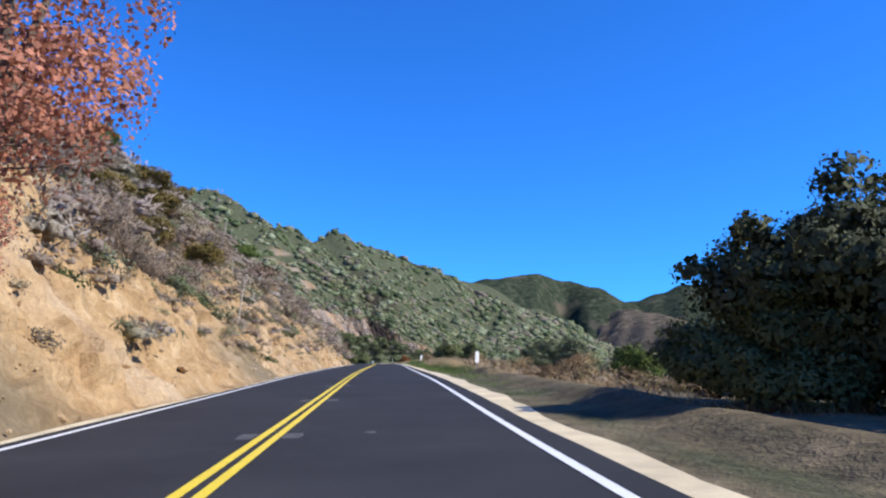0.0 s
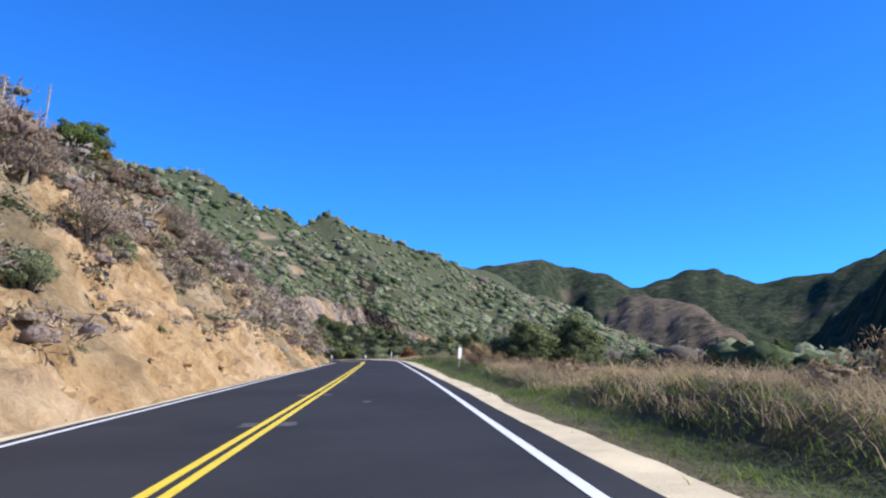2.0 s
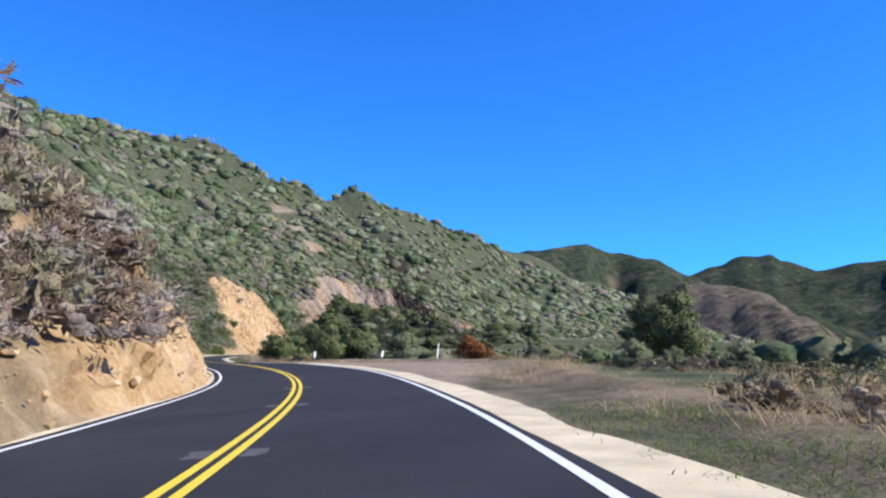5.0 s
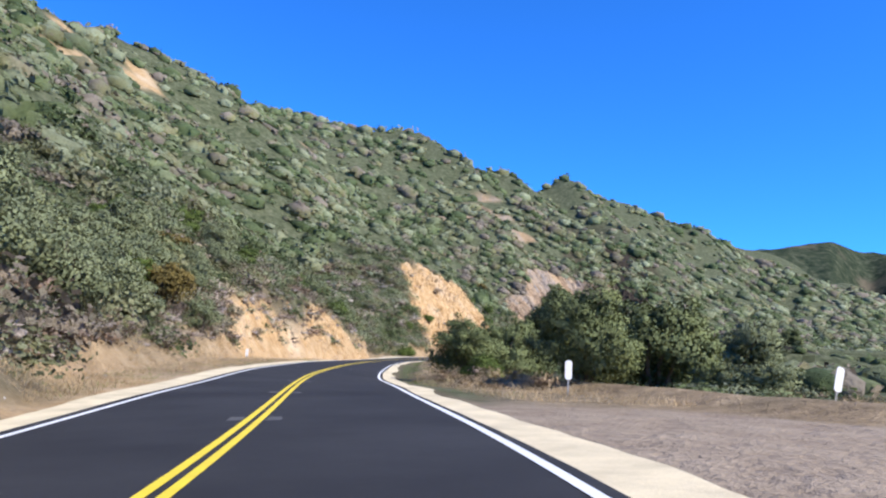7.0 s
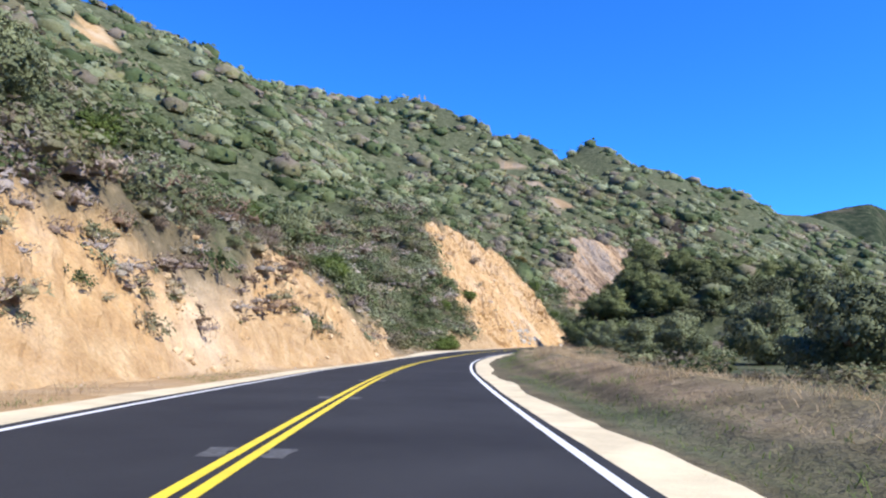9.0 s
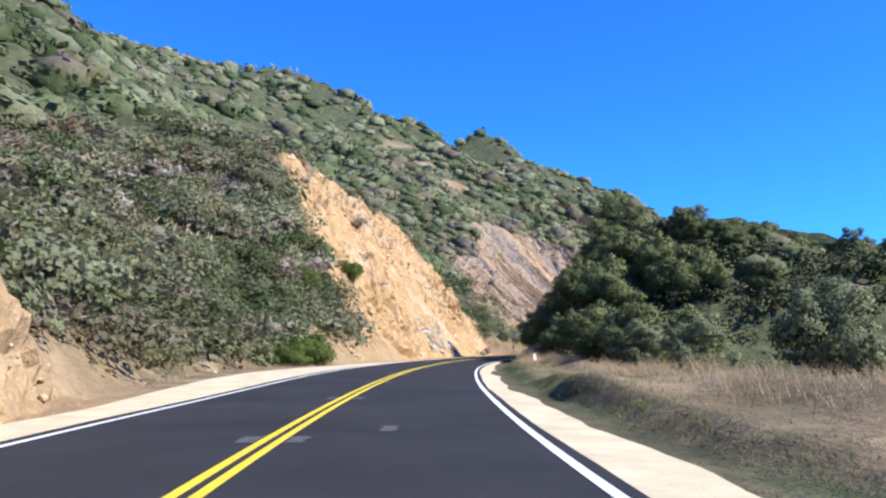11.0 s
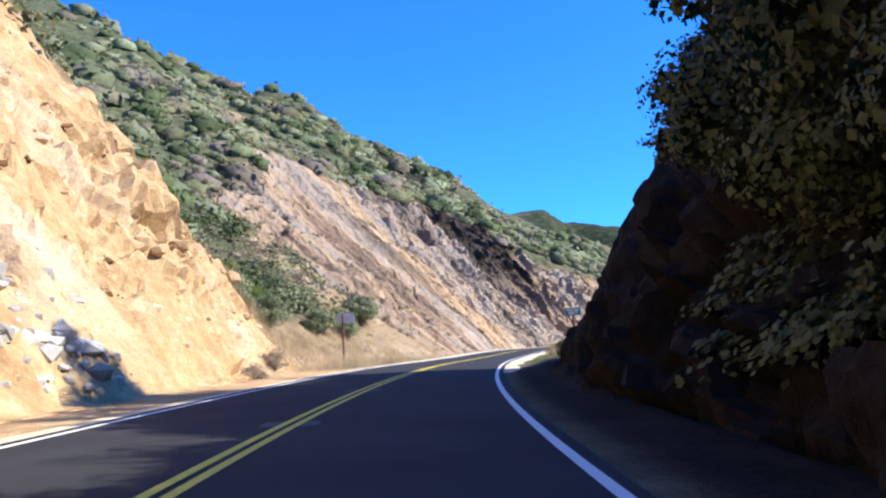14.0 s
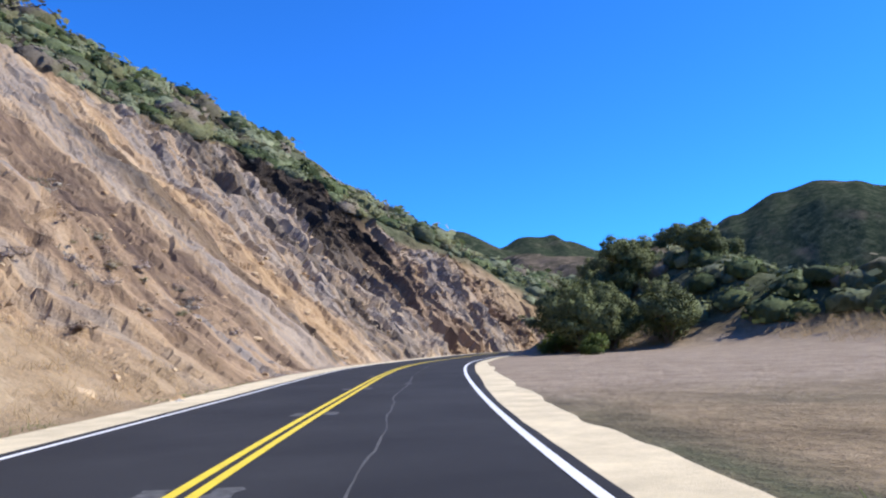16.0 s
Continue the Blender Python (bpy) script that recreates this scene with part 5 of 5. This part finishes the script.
pine = plant("oak_tree", "olive-green tree on top of the bank", "tree", "oaks by the road", 215, 2.4, 3.8, 6000, 0.13, SHRUB_GREEN, trunk=0.8, blobs=10)
put(pine, [(85.5, 15.5, 0.85), (60, 24, 1.0), (30, 23, 1.1)], 12)
syc = plant("sycamore_tree", "russet autumn sycamore hanging over the road", "tree", "", 216, 3.7, 9.8, 21000, 0.095, RED_LEAF, trunk=2.2, blobs=18, heart=0.0)
put(syc, [(8.4, 6.0, 1.15), (5.2, 5.0, 0.4)], 13)

# more brush, past counting
def verge_brush(name, label, want, u0, u1, r0, r1, size, seed, material, shapes=None):
    rng = np.random.RandomState(seed)
    u, r = rng.uniform(u0, u1, want), r0 + (r1 - r0) * rng.rand(want) ** 1.3
    ok = r > along(VERGE, u) + 2.0
    u, r = u[ok], r[ok]
    return scatter(name, label, material, spot(u, -r) - (0, 0, 0.2), size * (0.6 + 0.8 * rng.rand(len(u))), shapes or FAR_T, seed)


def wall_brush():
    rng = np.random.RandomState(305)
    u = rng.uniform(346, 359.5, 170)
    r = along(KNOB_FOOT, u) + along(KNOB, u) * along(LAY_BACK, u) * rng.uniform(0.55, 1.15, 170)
    scatter("wall_twigs", "fine dark twigs along the edge of the rock wall", SHRUB_SHADED, spot(u, -r) - (0, 0, 0.1), 0.3 + 0.35 * rng.rand(170), TWIG_T, 307)
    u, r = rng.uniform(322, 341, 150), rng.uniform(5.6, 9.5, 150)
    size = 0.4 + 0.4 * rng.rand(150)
    return scatter("wall_brush", "dark leafy brush hanging on the shaded rock wall", SHRUB_SHADED, spot(u, -r) - (0, 0, 0.1), size, NEAR_T, 306, lie=slope_at(u, -r))


wall_brush()
verge_brush("valley_brush", "chaparral brush falling away below the road", 2000, 0, 600, 24, 170, 2.1, 301, MIXED)
verge_brush("edge_brush", "low grey-green brush at the lip of the valley", 420, 0, 330, 10, 26, 0.8, 303, MIXED, NEAR_T)
def mound_brush():
    rng = np.random.RandomState(308)
    u, r = rng.uniform(420, 510, 760), 7 + 40 * rng.rand(760) ** 1.3
    ok = r > along(VERGE, u) + 0.8
    u, r = u[ok], r[ok]
    return scatter("mound_brush", "dense green brush over the mound", MIXED, spot(u, -r) - (0, 0, 0.2), 1.0 + 1.2 * rng.rand(len(u)), HILL_T, 309, lie=slope_at(u, -r))


mound_brush()
def fall_brush():
    rng = np.random.RandomState(310)
    u, r = rng.uniform(363, 392, 520), 7.4 + 24 * rng.rand(520) ** 1.4
    ok = r > along(VERGE, u) + 0.6
    u, r = u[ok], r[ok]
    return scatter("fall_brush", "dry mauve-brown brush on the slope below the signs", DRY_MIXED, spot(u, -r) - (0, 0, 0.15), 0.5 + 0.7 * rng.rand(len(u)), TWIG_T, 311)


fall_brush()
verge_brush("knob_brush", "dark brush over the rock knob", 400, 318, 362, 15, 60, 1.5, 302, SHRUB_SHADED, NEAR_T)


# ---- grass ----
def tufts(name, label, places, tall, blades, material, seed, bent=1.9):
    """Tufts of bent blades, past counting."""
    rng = np.random.RandomState(seed)
    p = np.repeat(places, blades, axis=0)
    n = len(p)
    a, lean = rng.rand(n) * 6.28, 0.25 * bent + bent * rng.rand(n)
    h = tall * (0.45 + 0.75 * rng.rand(n)) * np.repeat(0.4 + 0.9 * rng.rand(len(places)), blades)
    off = np.c_[rng.normal(size=(n, 2)) * 0.2, np.zeros(n)]
    way = np.c_[np.cos(a), np.sin(a), np.zeros(n)]
    side = np.c_[-np.sin(a), np.cos(a), np.zeros(n)] * (0.003 + 0.005 * rng.rand(n))[:, None]
    b = p + off - (0, 0, 0.05)
    mid = b + way * (lean * h * 0.4)[:, None] + np.c_[np.zeros((n, 2)), h * 0.62]
    tip = b + way * (lean * h)[:, None] + np.c_[np.zeros((n, 2)), h]
    v = np.stack([b - side, b + side, mid + side * 0.8, mid - side * 0.8, tip], 1).reshape(-1, 3)
    k = np.arange(n)[:, None] * 5
    f = np.concatenate([k + (0, 1, 2), k + (0, 2, 3), k + (3, 2, 4)])
    return tagged(new(name, mesh_np(name, v, f, material)), label, "grass", kind="stuff")


def band(seed, n, u0, u1, d0, d1, patch=0.0, anywhere=False):
    rng = np.random.RandomState(seed)
    u, d = rng.uniform(u0, u1, n), rng.uniform(d0, d1, n)
    ok = (fbm(u / 5, d / 5, seed, 3) > patch) & ((d > 0) | (along(KNOB, u) < 0.4) | anywhere)
    return spot(u[ok], d[ok])


straw = np.concatenate([band(401, 2300, 0, 122, -10.5, -6.1, -0.25), band(417, 900, 20, 66, -8.5, -5.5, -0.2), band(418, 1400, 34, 70, -7.4, -5.2, -0.45), band(402, 500, 186, 205, -14, -8, -0.2), band(410, 700, 120, 160, -17, -9.5, -0.2), band(411, 260, 122, 142, -9.5, -5.2, -0.1), band(412, 200, 178, 190, -9.5, -4.9, -0.2), band(413, 220, 186, 206, -8.5, -4.7, -0.4), band(403, 500, 195, 240, -11, -5.8, -0.2), band(406, 600, 370, 402, 4.9, 9, -0.4), band(407, 500, 165, 240, 4.6, 8.0, -0.2), band(408, 350, 410, 440, -30, -24), band(409, 350, 280, 320, 5.8, 9.0, -0.3), band(443, 700, 176, 222, 4.3, 9.0, -0.4)])
tufts("dry_grass", "straw-coloured dry grass along the verge", straw, 0.27, 18, GRASS, 411)
stand = np.concatenate([band(419, 380, 44, 68, -8.6, -6.4, -0.3), band(404, 1500, 240, 300, -13, -6.3, -0.2), band(416, 800, 298, 324, -11, -5.9, -0.4, True), band(414, 420, 310, 324, -8.2, -5.3, -0.6, True)])
tufts("tall_dry_grass", "tall pale dry grass thick along the verge", stand, 0.38, 15, GRASS, 412, 1.2)
thicket = np.concatenate([band(440, 520, 362, 386, 4.3, 9.5, -0.6), band(405, 300, 367, 384, -9.5, -6.0, -0.5), band(415, 40, 373, 376, -6.6, -5.4, -1), band(444, 160, 418, 434, -28, -22, -0.3), band(445, 120, 438, 448, -17, -12, -0.3)])
tufts("high_dry_grass", "high tangled dry grass round the signs", thicket, 0.7, 17, GRASS, 413, 1.1)
lawn = np.concatenate([band(421, 3400, 58, 126, -5.9, -4.0, -0.5), band(428, 2600, 30, 60, -5.7, -4.2, -0.5), band(429, 300, 12, 30, -5.3, -4.0, -0.2), band(422, 500, 124, 152, -12, -8.0, -0.1), band(423, 1500, 240, 330, -6.6, -4.5, -0.3), band(424, 900, 178, 240, 4.1, 6.6, -0.3), band(425, 500, 366, 382, -6.4, -4.5, -0.6), band(426, 200, 385, 405, 4.2, 5.2, -0.2), band(427, 700, 180, 236, -6.2, -4.2, -0.2)])
weeds = np.concatenate([band(431, 800, 12, 126, -11.0, -5.9, -0.3), band(441, 200, 128, 186, -24, -13.5, -0.2), band(442, 160, 186, 206, -10, -5.5, -0.2)])
scatter("verge_weeds", "low dead brown weeds along the verge", STRAW_MIXED, weeds - (0, 0, 0.06), np.random.RandomState(432).uniform(0.22, 0.55, len(weeds)), TWIG_T, 433)
tufts("green_grass", "short green grass at the edge of the gravel", lawn, 0.12, 9, GREEN_GRASS, 431)


# ---- rocks ----
def rock_shape(seed):
    rng = np.random.RandomState(seed)
    bm = bmesh.new()
    bmesh.ops.create_icosphere(bm, subdivisions=1, radius=1.0)
    n = rng.normal(size=(5, 3))
    n /= np.linalg.norm(n, axis=1, keepdims=True)
    v = np.array([q.co[:] for q in bm.verts])
    for k in n:
        over = np.clip(v @ k - 0.55, 0, None)
        v -= over[:, None] * k
    v *= rng.uniform(0.6, 1.2, 3) * (1, 1, 0.75)
    f = np.array([[q.index for q in g.verts] for g in bm.faces])
    bm.free()
    return v, f


ROCK_T = [rock_shape(500 + k) for k in range(8)]


def rubble(name, label, want, u0, u1, f0, f1, small, big, seed, material=None):
    """Broken rock set in a cut face, between two shares of the way up it."""
    rng = np.random.RandomState(seed)
    u = rng.uniform(u0, u1, want)
    f = rng.uniform(f0, f1, want)
    d = along(FOOT, u) + f * along(BANK, u) / along(STEEP, u)
    s = small + (big - small) * rng.rand(want) ** 4
    return scatter(name, label, material or ROCK, spot(u, d) - np.c_[0 * s, 0 * s, 0.4 * s], s, ROCK_T, seed, "rocks", False, 1.0)


rubble("cliff_rock", "blocky tan rock breaking out of the cliff", 750, 328, 366, 0, 0.98, 0.06, 0.5, 601)
rubble("grey_rock", "pale grey fractured rock at the foot of the cliff", 200, 338.5, 349, 0.02, 0.17, 0.16, 0.6, 605, GREY_ROCK)
rubble("cut_rock", "small broken rock in the low cut bank", 300, 236, 275, 0, 0.9, 0.06, 0.35, 602)
rubble("bank_stones", "loose stones on the tan bank", 900, 0, 165, -0.1, 0.5, 0.04, 0.25, 603)
rubble("slope_rubble", "loose rubble on the layered slope", 1300, 392, 485, -0.05, 0.5, 0.05, 0.35, 604)
def wall_rubble():
    rng = np.random.RandomState(608)
    u, r = rng.normal(362.2, 0.8, 90), rng.normal(6.4, 0.6, 90)
    s = 0.04 + 0.12 * rng.rand(90) ** 3
    return scatter("wall_rubble", "loose stones fallen at the end of the rock wall", GREY_ROCK, spot(u, -r) - np.c_[0 * s, 0 * s, 0.3 * s], s, ROCK_T, 609, "rocks", False, 1.0)


wall_rubble()
rubble("roadside_stones", "pale loose stones along the foot of the slopes", 420, 0, 420, -0.22, -0.02, 0.04, 0.22, 606, GREY_ROCK)


# ---- scuffed patches beside the yellow lines ----
def patch_mesh(u, d0, d1, length, seed):
    rng = np.random.RandomState(seed)
    us = np.linspace(u, u + length, 6)
    e0, e1 = d0 + rng.normal(size=6) * 0.02, d1 + rng.normal(size=6) * 0.02
    z = centre(us)[:, 2] + 0.004
    v = np.stack([np.c_[plan(us, e0), z - cross_drop(us, e0)], np.c_[plan(us, e1), z - cross_drop(us, e1)]], 1).reshape(-1, 3)
    return mesh_np("scuffed_patch", v, grid_faces(6, 2)[:, ::-1], SCUFF)


for k in range(-6, 62):
    u = float(np.interp(k, [-6, 0, 14, 32, 49, 62], [-2.6, 39.1, 136.3, 267.8, 390.7, 484.7])) - 0.35
    part("scuffed_patch", patch_mesh(u, 0.16, 0.38, 0.6, 700 + k), road)
    part("scuffed_patch", patch_mesh(u, -0.38, -0.16, 0.6, 800 + k), road)


def crack(u0, u1, d, wide, seed):
    """A sealed crack wandering along the lane."""
    us = np.arange(u0, u1, 0.35)
    e = d + 0.16 * fbm(us / 5, 0 * us, seed, 4) + 0.03 * fbm(us / 0.7, 0 * us, seed + 1, 2)
    half = wide * (0.5 + 0.4 * fbm(us / 1.1, 0 * us, seed + 2, 2))
    z = centre(us)[:, 2] + 0.005
    v = np.stack([np.c_[plan(us, e - half), z - cross_drop(us, e)], np.c_[plan(us, e + half), z - cross_drop(us, e)]], 1).reshape(-1, 3)
    return mesh_np("crack", v, grid_faces(len(us), 2)[:, ::-1], SCUFF)


part("crack", crack(381, 425, -1.25, 0.026, 1001), road, "pale sealed crack")
rngs = np.random.RandomState(9)
for k in range(12):
    u, d = float(rngs.uniform(0, 420)), float(rngs.choice([-1.2, 1.2, 1.7, -1.9, 0.7]))
    part("scuff_mark", patch_mesh(u, d - 0.05 - 0.1 * rngs.rand(), d + 0.05, 0.25 + 0.5 * rngs.rand(), 1100 + k), road)


# ---- roadside markers and signs ----
def heading(u):
    n = left_of(u)
    return math.degrees(math.atan2(n[1], n[0])) - 180


def marker(u, d, lean=0.0, turn=0.0, sink=0.05):
    """A white paddle on a steel post, facing the traffic."""
    p = spot(u, d)
    root = tagged(new("road_marker"), "white paddle marker on a thin steel post", "marker", "paddle markers along the verge")
    bm = bmesh.new()
    slab(bm, -0.022, 0.022, -0.012, 0.012, -0.3, 0.62)
    part("post", bm_mesh("post", bm, STEEL), root, "galvanised steel post")
    bm = bmesh.new()
    slab(bm, -0.105, 0.105, -0.02, -0.008, 0.55, 1.1)
    bmesh.ops.bevel(bm, geom=[e for e in bm.edges if abs(e.verts[0].co.y - e.verts[1].co.y) > 0.005], offset=0.035, segments=3, affect="EDGES")
    part("panel", bm_mesh("panel", bm, SIGN_WHITE), root, "white enamel panel")
    root.matrix_basis = pose(float(p[0]), float(p[1]), float(p[2]) - sink, 0, lean, heading(u) + turn)
    return root


for row in ((31.5, -5.75, 0, 25, 0.3), (79, -5.1, 4, 30, 0.12), (183, -7.9, 0, 0, 0.1), (176.5, -11.8, 13, 10, 0.3), (309, -6.45, -7, 22, 0.3), (219, 7.2, 0, 180, 0.35)):
    marker(*row)


def stake(u, d, lean):
    """A tall narrow white marker stake, leaning."""
    p = spot(u, d)
    root = tagged(new("marker_stake"), "tall narrow white marker stake leaning at the lot's edge", "marker")
    bm = bmesh.new()
    slab(bm, -0.05, 0.05, -0.012, 0.012, -0.2, 1.32)
    bmesh.ops.bevel(bm, geom=[e for e in bm.edges if abs(e.verts[0].co.y - e.verts[1].co.y) > 0.005], offset=0.03, segments=3, affect="EDGES")
    part("blade", bm_mesh("blade", bm, SIGN_WHITE), root, "white plastic blade")
    bm = bmesh.new()
    slab(bm, -0.035, 0.035, -0.018, -0.0125, 1.1, 1.22)
    part("reflector", bm_mesh("reflector", bm, SIGN_GREY), root, "grey reflector strip")
    root.matrix_basis = pose(float(p[0]), float(p[1]), float(p[2]) - 0.05, 0, lean, heading(u) + 15)


stake(170, -14.1, 7)


def mile_paddle(u, d):
    p = spot(u, d)
    root = tagged(new("mile_marker"), "white mile paddle with small dark legend on a post", "marker")
    bm = bmesh.new()
    slab(bm, -0.03, 0.03, 0.0, 0.02, -0.4, 1.0)
    part("post", bm_mesh("post", bm, STEEL), root, "galvanised steel post")
    bm = bmesh.new()
    slab(bm, -0.1, 0.1, -0.014, 0.0, 0.3, 1.06)
    bmesh.ops.bevel(bm, geom=[e for e in bm.edges if abs(e.verts[0].co.y - e.verts[1].co.y) > 0.005], offset=0.03, segments=3, affect="EDGES")
    pan = part("panel", bm_mesh("panel", bm, SIGN_WHITE), root, "white enamel panel")
    for x0, x1, z0, z1 in ((-0.085, 0.085, 0.875, 0.895), (-0.05, 0.045, 0.95, 0.99), (-0.06, 0.055, 0.79, 0.84), (-0.03, 0.04, 0.55, 0.62), (-0.05, 0.03, 0.45, 0.51), (-0.02, 0.05, 0.36, 0.41)):
        bm = bmesh.new()
        slab(bm, x0, x1, -0.018, -0.0145, z0, z1)
        part("legend_bar", bm_mesh("legend_bar", bm, INK), pan)
    root.matrix_basis = pose(float(p[0]), float(p[1]), float(p[2]), 0, 3, heading(u) + 22)


mile_paddle(375.0, -6.45)


def lettering(text, size, x, z, y, parent):
    cu = bpy.data.curves.new("legend", "FONT")
    cu.body, cu.size, cu.align_x, cu.extrude, cu.offset = text, size, "CENTER", 0.003, 0.011
    cu.materials.append(SIGN_WHITE)
    ob = new("legend", cu)
    ob.parent = parent
    ob.matrix_basis = pose(x, y, z, 90, 0, 0) @ Matrix.Diagonal((0.8, 1, 1, 1))
    return ob


def elevation_sign(x, y, top):
    root = tagged(new("elevation_sign"), "green sign with white lettering on a redwood post", "sign")
    base = -0.9
    bm = bmesh.new()
    slab(bm, -0.05, 0.05, 0.0, 0.1, base, top - 0.1)
    bmesh.ops.bevel(bm, geom=bm.edges[:], offset=0.008, segments=1, affect="EDGES")
    part("post", bm_mesh("post", bm, WOOD), root, "weathered redwood post")
    bm = bmesh.new()
    slab(bm, -0.457, 0.457, -0.022, -0.002, top - 0.457, top)
    bmesh.ops.bevel(bm, geom=[e for e in bm.edges if abs(e.verts[0].co.y - e.verts[1].co.y) > 0.005], offset=0.04, segments=3, affect="EDGES")
    pan = part("panel", bm_mesh("panel", bm, SIGN_GREEN), root, "dark green sheet panel")
    for x0, x1, z0, z1 in ((-0.425, 0.425, top - 0.028, top - 0.014), (-0.425, 0.425, top - 0.443, top - 0.429), (-0.443, -0.429, top - 0.425, top - 0.032), (0.429, 0.443, top - 0.425, top - 0.032)):
        bm = bmesh.new()
        slab(bm, x0, x1, -0.026, -0.0225, z0, z1)
        part("border", bm_mesh("border", bm, SIGN_WHITE), pan)
    lettering("ELEVATION", 0.165, 0, top - 0.195, -0.024, pan)
    lettering("3000 FT", 0.2, 0, top - 0.385, -0.024, pan)
    root.matrix_basis = pose(x, y, 0, 0, 0, -12)


elevation_sign(-31.43, 242.1, 2.51)


def sign_back(x, y, top):
    root = tagged(new("road_sign"), "grey aluminium back of a road sign on a wooden post", "sign")
    bm = bmesh.new()
    slab(bm, -0.05, 0.05, -0.12, -0.02, -0.9, top - 0.05)
    part("post", bm_mesh("post", bm, WOOD), root, "weathered wooden post")
    bm = bmesh.new()
    slab(bm, -0.36, 0.68, -0.018, 0.0, top - 0.58, top)
    bmesh.ops.bevel(bm, geom=[e for e in bm.edges if abs(e.verts[0].co.y - e.verts[1].co.y) > 0.005], offset=0.04, segments=3, affect="EDGES")
    part("panel", bm_mesh("panel", bm, SIGN_GREY), root, "bare aluminium panel")
    root.matrix_basis = pose(x, y, 0, 0, 0, -18)


sign_back(-44.6, 245.9, 2.84)


def yucca(u, d, tall, lean, way, seed):
    """A dry flower stalk rising from a rosette of stiff pale blades."""
    rng = np.random.RandomState(seed)
    p = spot(u, d)
    root = tagged(new("yucca"), "dried pale yucca stalk rising from a spiky rosette", "yucca", "yuccas on the bank")
    bm = bmesh.new()
    tapered(bm, (0, 0, -0.2), (0.02, 0, tall * 0.6), 0.05, 0.04)
    tapered(bm, (0.02, 0, tall * 0.6), (0.0, 0.02, tall), 0.06, 0.015)
    for k in range(22):
        z, a = tall * (0.62 + 0.36 * k / 22), k * 2.4
        tapered(bm, (0, 0, z), (0.16 * math.cos(a), 0.16 * math.sin(a), z + 0.1), 0.012, 0.02, 4)
    part("stalk", bm_mesh("stalk", bm, PALE), root, "bleached flower stalk")
    bm = bmesh.new()
    for k in range(60):
        a, up = k * 2.4, 0.15 + 0.75 * rng.rand()
        r = 0.75 * math.cos(up)
        tapered(bm, (0, 0, 0.1), (r * math.cos(a), r * math.sin(a), 0.1 + 0.75 * math.sin(up)), 0.03, 0.004, 3)
    part("rosette", bm_mesh("rosette", bm, PALE), root, "stiff pale blades")
    root.matrix_basis = pose(float(p[0]), float(p[1]), float(p[2]), 0, lean, way)


PALE = plain("bleached_yucca", (0.50, 0.44, 0.34), 0.9, 0.2, 8.0, 0.0)
yucca(84.0, 17.0, 3.4, 4, 0, 1)
yucca(64.0, 13.6, 2.8, 6, 30, 2)
yucca(96.5, 12.0, 3.3, 3, 10, 3)
yucca(35.5, 6.3, 3.0, 8, 60, 4)
yucca(53.0, 10.3, 1.7, 5, 90, 5)
yucca(75.5, 15.2, 2.1, 4, 20, 6)
yucca(91.7, 13.0, 2.4, 5, 120, 7)
